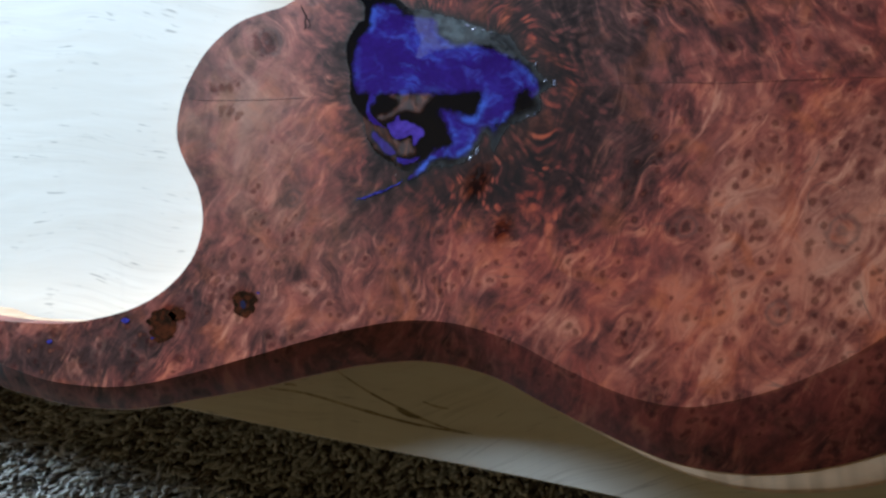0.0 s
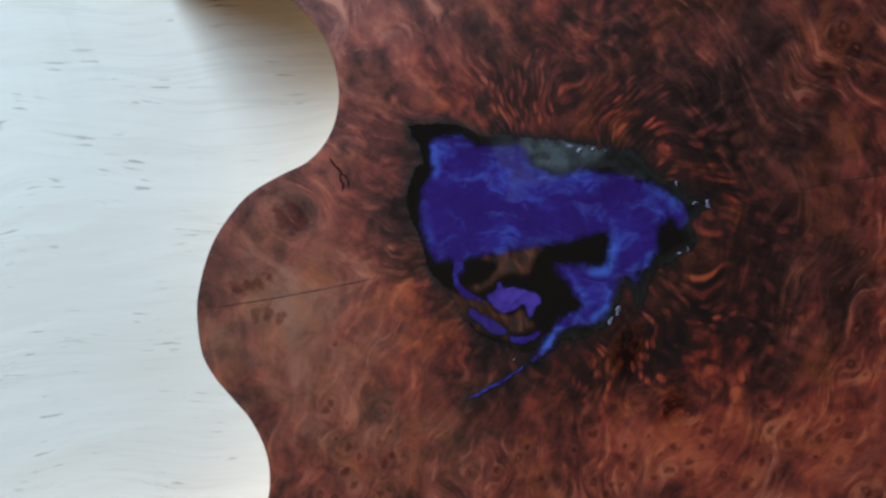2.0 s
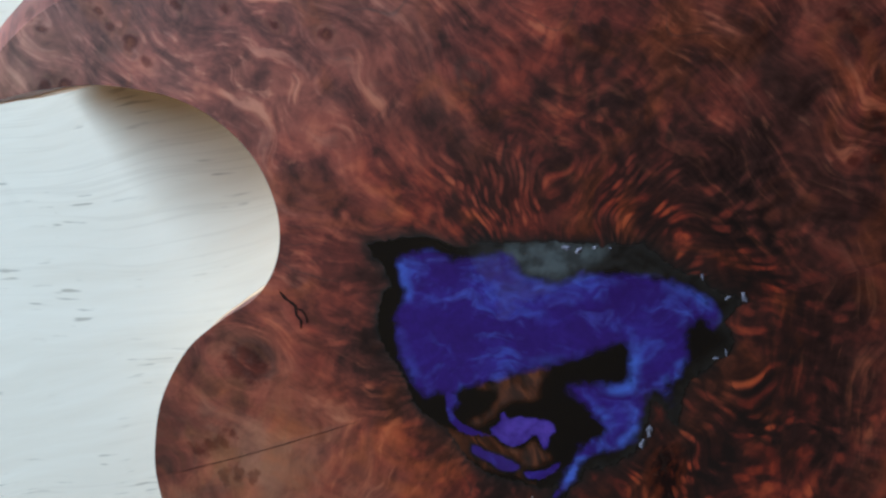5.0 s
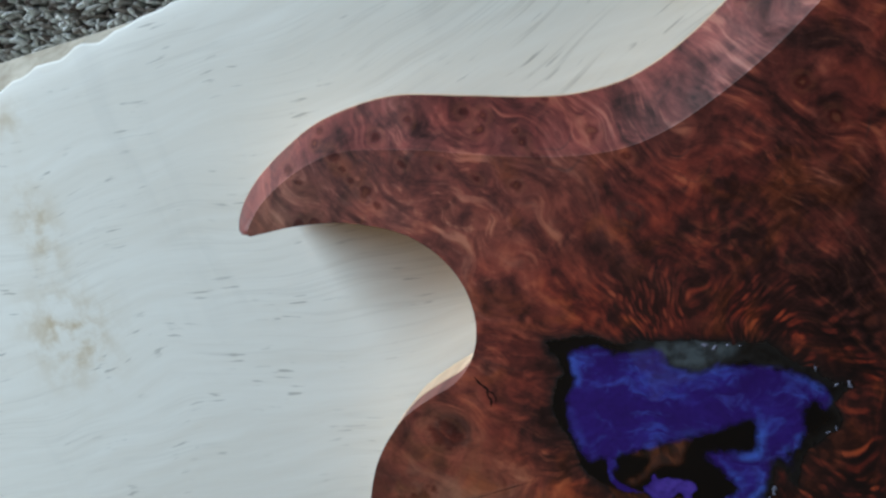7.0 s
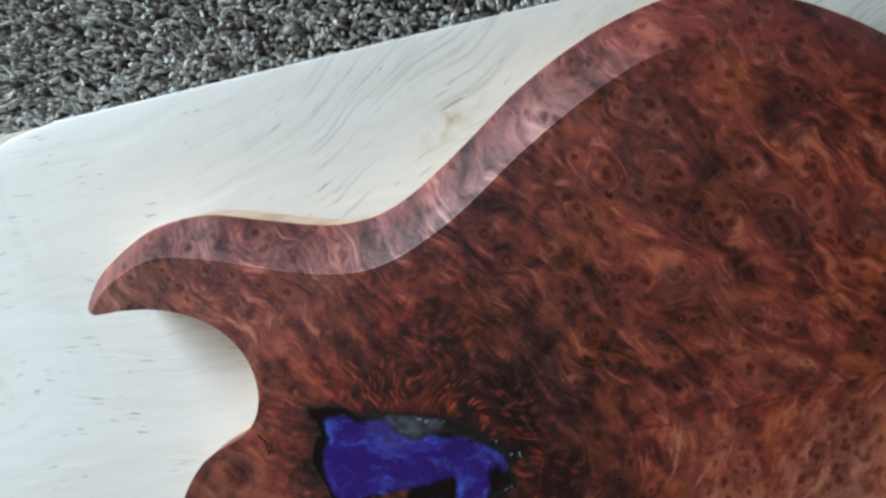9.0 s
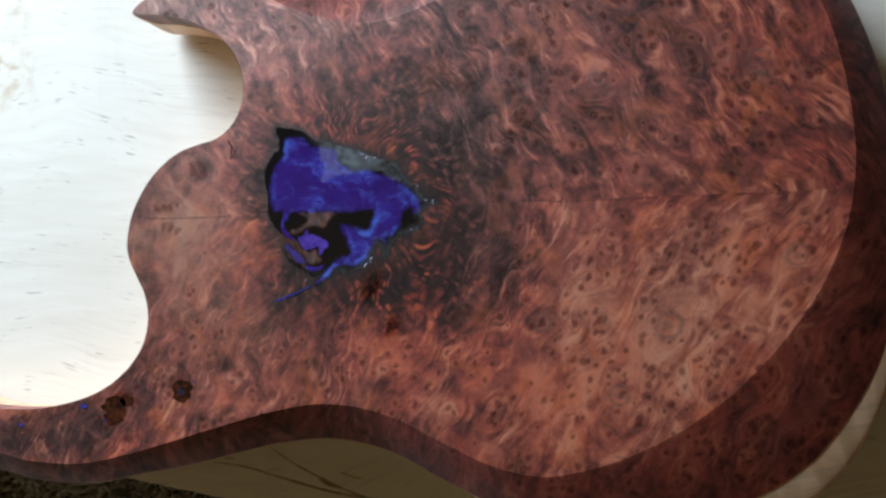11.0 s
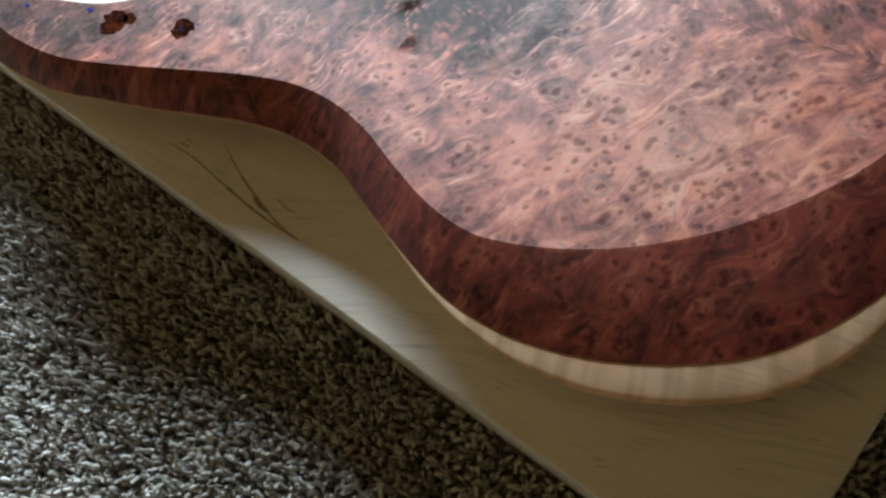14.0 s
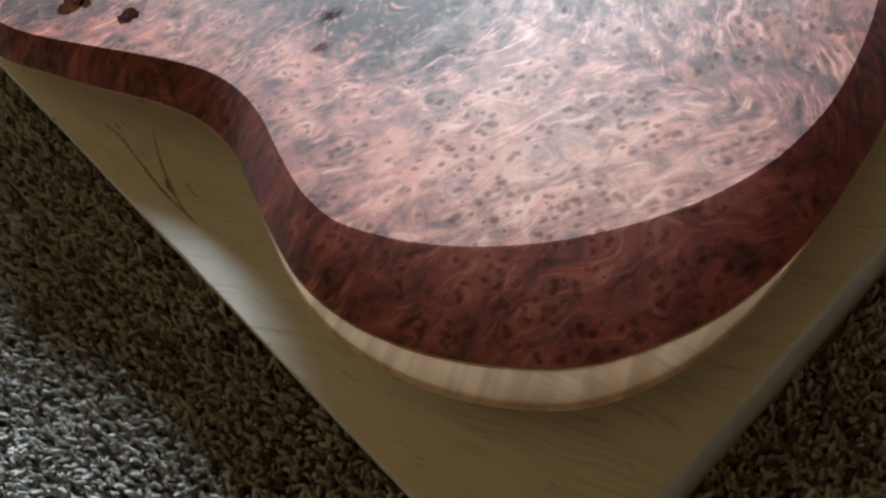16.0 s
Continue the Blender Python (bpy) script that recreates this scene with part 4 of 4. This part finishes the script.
def wood_figure(p):
    """The run of the grain at each place: along and across it, and the eyes that it parts round."""
    x, y = p[:, 0] * 1000, p[:, 1] * 1000
    fold = -np.abs(y)
    wx = 9 * value_noise(x, fold, 62, 5) + 4.6 * value_noise(x, fold, 25, 6) + 2.6 * value_noise(x, fold, 11, 7) + 0.7 * value_noise(x, fold, 4.5, 17)
    wy = 9 * value_noise(x, fold, 62, 8) + 4.6 * value_noise(x, fold, 25, 9) + 2.6 * value_noise(x, fold, 11, 10) + 0.7 * value_noise(x, fold, 4.5, 18)
    c, s = math.cos(radians(57)), math.sin(radians(57))
    along, across = (x + wx) * c + (fold + wy) * s, -(x + wx) * s + (fold + wy) * c
    eye, kind, whorl = np.full(len(x), 9.0), np.zeros(len(x)), np.full(len(x), 9.0)
    for ex, ey, r, k in scatter_eyes():
        near = (np.abs(x - ex) < 14) & (np.abs(y - ey) < 14)
        dx, dy = x[near] - ex, (y[near] - ey) * (1 if ey < 0 else -1)
        l, a = dx * c + dy * s, -dx * s + dy * c
        dist = np.sqrt((l * (0.58 + 0.34 * k)) ** 2 + a ** 2)
        across[near] -= a * np.minimum(0.92, (1.9 * r) ** 2 / np.maximum(dist, 0.1) ** 2) * np.clip(1.6 - dist / 8, 0, 1)
        rel = dist / r
        closer = rel < eye[near]
        at = np.nonzero(near)[0][closer]
        eye[at], kind[at] = rel[closer], float(k > 0.45)
    for ex, ey, r in WHORLS:
        near = (np.abs(x - ex) < 24) & (np.abs(y - ey) < 24)
        dx, dy = x[near] - ex, (y[near] - ey) * (1 if ey < 0 else -1)
        l, a = dx * c + dy * s, -dx * s + dy * c
        dist = np.sqrt((l * 0.85) ** 2 + a ** 2)
        across[near] -= a * np.minimum(0.9, (1.25 * r) ** 2 / np.maximum(dist, 0.1) ** 2) * np.clip(1.8 - dist / 12, 0, 1)
        whorl[near] = np.minimum(whorl[near], dist / r)
    return {"along": along / 1000, "across": across / 1000, "eye": eye, "eye_kind": kind, "whorl": whorl}


def build_body():
    global RESIN_RING
    body = tagged(new("guitar_body"), "unfinished burl-topped electric guitar body lying on the maple board", "guitar body", "", "")
    n = 900
    R = body_rings(n)
    inner, burl, dep, slope, back = R[:, :2], R[:, 2:4], R[:, 4], R[:, 5], R[:, 6]
    ctr = np.roll(burl, -3, 0) - np.roll(burl, 3, 0)
    ctr /= np.linalg.norm(ctr, axis=1)[:, None]
    # the outline runs clockwise, so the way out is to its left
    out = np.stack([-ctr[:, 1], ctr[:, 0]], 1)
    wide = burl + out * slope[:, None]
    RESIN_RING = rough_ring(RESIN_EDGE, 720, 0.95, 5) / 1000

    # burl cap: flat face with the resin's cavity left open, sloping rim, cavity walls
    v2, f2 = filled(inner, 0.0010, (RESIN_RING,))
    verts = [(x, y, TOP) for x, y in v2]
    faces = [tuple(f) for f in f2]
    base, rows = len(verts), 24
    for k in range(rows + 1):
        s = k / rows
        ring = inner * (1 - s) + burl * s
        bulge = 0.0009 * math.sin(math.pi * s)
        verts += [(x, y, TOP - d * s + bulge) for (x, y), d in zip(ring, dep)]
    for k in range(rows):
        for i in range(n):
            a, b = base + k * n + i, base + k * n + (i + 1) % n
            faces.append((a, a + n, b + n, b))
    wall = len(verts)
    m = len(RESIN_RING)
    verts += [(x, y, TOP) for x, y in RESIN_RING] + [(x, y, TOP - 0.004) for x, y in RESIN_RING]
    for i in range(m):
        j = (i + 1) % m
        faces.append((wall + i, wall + j, wall + m + j, wall + m + i))
    me = mesh_from("burl_cap", verts, faces, BURL)
    for f in me.polygons:
        f.use_smooth = base <= f.vertices[0] < wall
    zones = wood_zones(np.array(verts)[:, :2])
    # rim colour redder and a little lighter, to offset the shade on the slope
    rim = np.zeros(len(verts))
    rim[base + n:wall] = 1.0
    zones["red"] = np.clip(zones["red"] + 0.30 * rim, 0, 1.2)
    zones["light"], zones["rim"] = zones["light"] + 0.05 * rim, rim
    zones.update(wood_figure(np.array(verts)[:, :2]))
    for name, val in zones.items():
        attribute(me, name, val)
    bm = bmesh.new()
    bm.from_mesh(me)
    bmesh.ops.recalc_face_normals(bm, faces=bm.faces)
    if max(bm.faces, key=lambda f: f.calc_area()).normal.z < 0:
        bmesh.ops.reverse_faces(bm, faces=bm.faces)
    bm.to_mesh(me)
    bm.free()
    part("burl_cap", me, body, "red-brown figured burl cap with bevelled rim")

    # maple core under the cap
    prof = [(burl, TOP - dep - 0.0003)]
    for s in (0.5, 0.9, 1.0):
        prof.append((burl + out * (slope * s)[:, None], TOP - dep - 0.0003 - slope * 0.30 * s ** 1.3))
    zc = TOP - dep - slope * 0.30
    zb = np.minimum(TOP - back + 0.0022, zc - 0.004)
    scoop = ((np.linalg.norm(burl - inner, axis=1) < 0.0012) & (burl[:, 1] < -0.088) & (burl[:, 0] < -0.005)).astype(float)
    for _ in range(40):
        scoop = (np.roll(scoop, 1) + scoop + np.roll(scoop, -1)) / 3
    # the back is rounded in below the chamfer and scooped behind the lower horn
    rolled = ((np.linalg.norm(burl - inner, axis=1) > 0.004) & ((burl[:, 1] < 0.03) & (burl[:, 0] > -0.06))).astype(float)
    for _ in range(60):
        rolled = (np.roll(rolled, 1) + rolled + np.roll(rolled, -1)) / 3
    under = np.maximum(0.030 * rolled, 0.002 * scoop)[:, None]
    lip = np.clip(slope / 0.006, 0, 1)[:, None]   # under the maple slope: a thin ply, a groove and the back's edge
    for push, fall in ((0.0011, 0.0004), (0.0014, 0.0010), (0.0009, 0.0018), (-0.0012, 0.0020), (-0.0014, 0.0030), (0.0004, 0.0033), (0.0006, 0.0042), (-0.0006, 0.0052)):
        prof.append((wide + out * (0.0004 + push * lip), zc - 0.0008 - fall * lip[:, 0]))
    cut = scoop[:, None]
    prof.append((wide - out * under * (0.22 - 0.19 * cut), zb * 0.25 + zc * 0.75))
    prof.append((wide - out * under * (0.48 - 0.43 * cut), zb * 0.42 + zc * 0.58))
    prof.append((wide - out * under * (0.7 + 0.25 * cut), zb * 0.65 + zc * 0.35))
    prof.append((wide - out * (under + 0.001), zb + 0.0008))
    prof.append((wide - out * (under + 0.003), zb))
    low = np.where(back < 0.0435, 0.022, 0.013)
    for _ in range(60):
        low = (np.roll(low, 1) + low + np.roll(low, -1)) / 3
    prof.append((wide - out * (low[:, None] + under), np.full(n, BOARD + 0.0006)))
    verts, faces = [], []
    for ring, z in prof:
        z = np.broadcast_to(z, (n,))
        verts += [(x, y, h) for (x, y), h in zip(ring, z)]
    for k in range(len(prof) - 1):
        for i in range(n):
            a, b = k * n + i, k * n + (i + 1) % n
            faces.append((a, a + n, b + n, b))
    me = mesh_from("maple_core", verts, faces, CORE, True)
    bm = bmesh.new()
    bm.from_mesh(me)
    bmesh.ops.recalc_face_normals(bm, faces=bm.faces)
    for e in bm.edges:
        if e.is_manifold and e.calc_face_angle() > 0.6:
            e.smooth = False
    bm.to_mesh(me)
    bm.free()
    part("maple_core", me, body, "pale flamed maple core under the burl")

    # resin inlay, flush with the face
    v2, f2 = filled(RESIN_RING, 0.0009)
    me = mesh_from("resin_inlay", [(x, y, TOP + 0.0001) for x, y in v2], [tuple(f) for f in f2], RESIN, True)
    mm = v2 * 1000
    jit = np.array([noise.noise(Vector((x * 0.5, y * 0.5, 9))) * 0.9 + noise.noise(Vector((x * 1.4, y * 1.4, 4))) * 0.5 for x, y in mm])
    def field(poly, soft, k=0.6):
        ring = loop_curve(poly, 260)
        return np.clip(0.5 + (signed(ring, mm) + jit * k) / (2 * soft), 0, 1)
    pool = field(POOL_A + POOL_B, 2.5, 1.2)
    for q, s in ((BIRD, 0.5), (FISH, 0.6), (DROP, 0.4), (TAIL, 0.4), (SLIVER, 0.35)):
        pool = np.maximum(pool, field(q, s, 0.35))
    attribute(me, "pearl", pool)
    off = np.abs(signed(loop_curve(POOL_A + POOL_B, 260), mm) - 1.2)
    attribute(me, "shore", np.clip(1.15 - off / 2.6, 0, 1) * np.clip(0.25 + blob(v2, 128, -26, 26, 16) + blob(v2, 95, -5, 6, 8) + blob(v2, 152, -14, 12, 14) + blob(v2, 167, 0, 8, 8) + 0.6 * blob(v2, 92, 33, 8, 10), 0, 1))
    near = np.min([np.abs(signed(loop_curve(q, 160), mm)) for q in (FISH, BIRD, DROP)], axis=0)   # a black rim round each drop
    attribute(me, "wood", np.maximum.reduce([field(ISLE_A, 1.2), field(ISLE_B, 1.0), field(ISLE_C, 0.8)]) * np.clip(near / 1.1 - 0.25, 0, 1))
    attribute(me, "lilac", field(BIRD, 1.2))
    attribute(me, "haze", field(HAZE, 1.6, 1.0))
    rim = np.exp(-(np.clip(signed(RESIN_RING, v2) * 1000, 0, None) / 3.2) ** 2) * np.clip((mm[:, 0] - 100) / 25, 0, 1)
    attribute(me, "matte", np.clip(np.maximum.reduce([field(ISLE_A, 0.8), field(ISLE_B, 0.7), 0.7 * field(ISLE_C, 0.7), field(WEDGE, 0.7, 0.8), rim]), 0, 1))
    part("resin_inlay", me, body, "glossy violet and black pearl resin filling a void")
    return body


RESIN_RING = None
BODY = build_body()


def ribbon(name, points, width, height, material, parent, label, ragged=0.3):
    """A thin uneven line laid along points in millimetres on the face."""
    path = np.array(points, float) / 1000
    n = 16 * (len(path) - 1) + 1
    run = np.linspace(0, len(path) - 1, n)
    line = np.stack([np.interp(run, range(len(path)), path[:, k]) for k in (0, 1)], 1)
    line += np.array([(noise.noise(Vector((x * 150, y * 150, 1))), noise.noise(Vector((x * 150, y * 150, 8)))) for x, y in line]) * width * ragged
    t = np.gradient(line, axis=0)
    t /= np.linalg.norm(t, axis=1)[:, None] + 1e-12
    nr = np.stack([-t[:, 1], t[:, 0]], 1)
    wd = width / 2 * np.array([(0.45 + 1.1 * abs(noise.noise(Vector((x * 260, y * 260, 2))))) * min(1.0, 6.0 * min(i + 0.5, n - i - 0.5) / n) for i, (x, y) in enumerate(line)])
    v = [(x, y, height) for x, y in np.vstack([line + nr * wd[:, None], line - nr * wd[:, None]])]
    return part(name, mesh_from(name, v, [(i, n + i, n + i + 1, i + 1) for i in range(n - 1)], material), parent, label)


def build_flecks(body):
    """Pearl flakes caught at the edge of the resin."""
    rs = random.Random(4)
    for x, y, a, b, turn in ((138.8, 28.4, 1.6, 0.9, -25), (141.2, 26.8, 1.2, 0.7, 10), (145.5, 26.3, 0.8, 0.5, 0), (149, 24.8, 0.7, 0.4, 30), (176.8, 1.8, 0.7, 2.0, 0),
                             (173, 3, 0.9, 0.6, 20), (168.6, 10.2, 0.5, 1.1, 10), (168.4, -11.4, 0.5, 1.3, -10), (165.5, -12, 0.9, 0.5, 0), (143.2, -26.6, 0.9, 2.2, -25), (140.2, -29.8, 0.7, 1.6, -30)):
        c, s = math.cos(radians(turn)), math.sin(radians(turn))
        ring = []
        for k in range(14):
            t = k * 2 * math.pi / 14
            r = rs.uniform(0.55, 1.15)
            u, v = a * r * math.cos(t), b * r * math.sin(t)
            ring.append(((x + u * c - v * s) / 1000, (y + u * s + v * c) / 1000))
        verts = [(*q, TOP + 0.0001) for q in ring] + [(x / 1000, y / 1000, TOP + 0.0004)]
        part("pearl_fleck", mesh_from("pearl_fleck", verts, [(i, (i + 1) % 14, 14) for i in range(14)], MICA), body, "pale pearl fleck")


def build_marks():
    z = TOP + 0.00012
    build_flecks(BODY)
    ribbon("glue_seam", [(178, 1.6), (216, 0.8), (244, -0.6), (272, -0.5), (298, -0.2), (324, -0.7), (350, -1.0), (374.5, -1.1)], 0.00026, z, SEAM, BODY, "dark centre glue line")
    ribbon("glue_seam", [(0.4, 0.2), (15, -0.5), (29, -1), (43.5, -1.1), (57, -1), (69, -0.8)], 0.0003, z, SEAM, BODY, "dark centre glue line")
    ribbon("crack", [(60.1, 42.4), (61, 39.2), (62.8, 36.4), (62.2, 34), (62.9, 32.2), (61.8, 30)], 0.0012, z, CRACK, BODY, "short open crack in the burl", 0.8)
    ribbon("crack", [(62.6, 36.0), (64.2, 34.6), (64.6, 32.4), (63.8, 30.6)], 0.0007, z + 0.00004, CRACK, BODY, "short open crack in the burl", 0.8)
    for x, y, rx, ry, seed in ((-8.5, -107.2, 7.6, 7.4, 1), (-0.6, -102.2, 4.4, 3.4, 4), (33.6, -95.6, 6.0, 6.6, 2)):
        ring = np.array([(x + rx * math.cos(a) * (1 + 0.5 * noise.noise(Vector((math.cos(a) * 2.2, math.sin(a) * 2.2, seed)))), y + ry * math.sin(a) * (1 + 0.35 * noise.noise(Vector((math.cos(a) * 1.5, math.sin(a) * 1.5, seed + 5))))) for a in np.linspace(0, 2 * math.pi, 48, endpoint=False)]) / 1000
        v2, f2 = filled(ring, 0.001)
        part("knot", mesh_from("knot", [(a, b, z) for a, b in v2], [tuple(f) for f in f2], KNOT), BODY, "dark filled knot in the burl")
    v2, f2 = filled(rough_ring([(31.8, -98.2), (33.6, -98.4), (34.4, -96.6), (33.8, -95.0), (32.4, -94.8), (31.6, -96.2)], 60, 0.5, 3) / 1000, 0.001)
    part("resin_drop", mesh_from("resin_drop", [(a, b, z + 0.0001) for a, b in v2], [tuple(f) for f in f2], DROPLET), BODY, "blue-black resin drop in a knot")
    ribbon("resin_vein", TAIL_VEIN, 0.0013, z + 0.00006, VEIN, BODY, "thin violet resin vein", 0.5)
    for x, y, a, seed in ((-28.5, -105.6, 2.2, 1), (-70.0, -117.0, 1.6, 2), (-14.0, -113.5, 1.0, 3), (40.5, -91.0, 0.8, 5)):
        ring = [(x + a * math.cos(k * 0.9) * (1 + 0.4 * noise.noise(Vector((k, seed, 0.5)))), y + 0.6 * a * math.sin(k * 0.9)) for k in range(7)]
        v2, f2 = filled(rough_ring(ring, 40, 0.3, seed) / 1000, 0.0006)
        part("resin_drop", mesh_from("resin_drop", [(q, h, z + 0.0001) for q, h in v2], [tuple(f) for f in f2], VEIN), BODY, "small violet resin drop")


build_marks()


# ---------------------------------------------------------------- carpet pile
def build_carpet():
    rs = np.random.RandomState(11)
    step = 0.0026
    gx, gy = np.meshgrid(np.arange(-0.26, 0.60, step), np.arange(-0.45, 0.37, step))
    p = np.stack([gx.ravel(), gy.ravel()], 1) + rs.uniform(-0.5, 0.5, (gx.size, 2)) * step
    c, s = math.cos(TURN_BOARD), math.sin(TURN_BOARD)
    d = p - np.array([CORNER.x, CORNER.y])
    u, v = -(d[:, 0] * c + d[:, 1] * s), -d[:, 0] * s + d[:, 1] * c
    p = p[~((u > -0.001) & (v > -0.001) & (v < BOARD_WID + 0.001))]
    n = len(p)
    levels = ((0.0, 0.6), (0.50, 1.0), (0.86, 0.80), (1.0, 0.15))
    sides = 4
    h = 0.0105 + rs.normal(0, 0.0021, n)
    rad = rs.uniform(0.0009, 0.0020, n)
    lean = rs.normal(0, 0.0030, (n, 2))
    twist = rs.uniform(0, 6.28, n)
    V = []
    for k, (z, w) in enumerate(levels):
        for j in range(sides):
            a = twist + j * 2 * math.pi / sides + 0.9 * z
            V.append(np.stack([p[:, 0] + lean[:, 0] * z ** 1.5 + rad * w * np.cos(a), p[:, 1] + lean[:, 1] * z ** 1.5 + rad * w * np.sin(a), FLOOR + h * z], 1))
    V = np.stack(V, 1)
    per = V.shape[1]
    quads = []
    for k in range(len(levels) - 1):
        for j in range(sides):
            a, b = k * sides + j, k * sides + (j + 1) % sides
            quads.append((a, b, b + sides, a + sides))
    F = (np.array(quads)[None] + (np.arange(n) * per)[:, None, None]).reshape(-1, 4)
    me = bpy.data.meshes.new("carpet_pile")
    me.vertices.add(n * per)
    me.vertices.foreach_set("co", V.reshape(-1).astype(np.float32))
    me.loops.add(F.size)
    me.loops.foreach_set("vertex_index", F.reshape(-1).astype(np.int32))
    me.polygons.add(len(F))
    me.polygons.foreach_set("loop_start", (np.arange(len(F)) * 4).astype(np.int32))
    me.polygons.foreach_set("use_smooth", np.ones(len(F), bool))
    me.update()
    me.validate()
    me.materials.append(PILE)
    tagged(new("carpet_pile", me), "short twisted grey and beige carpet pile", "carpet", "", "stuff")


build_carpet()
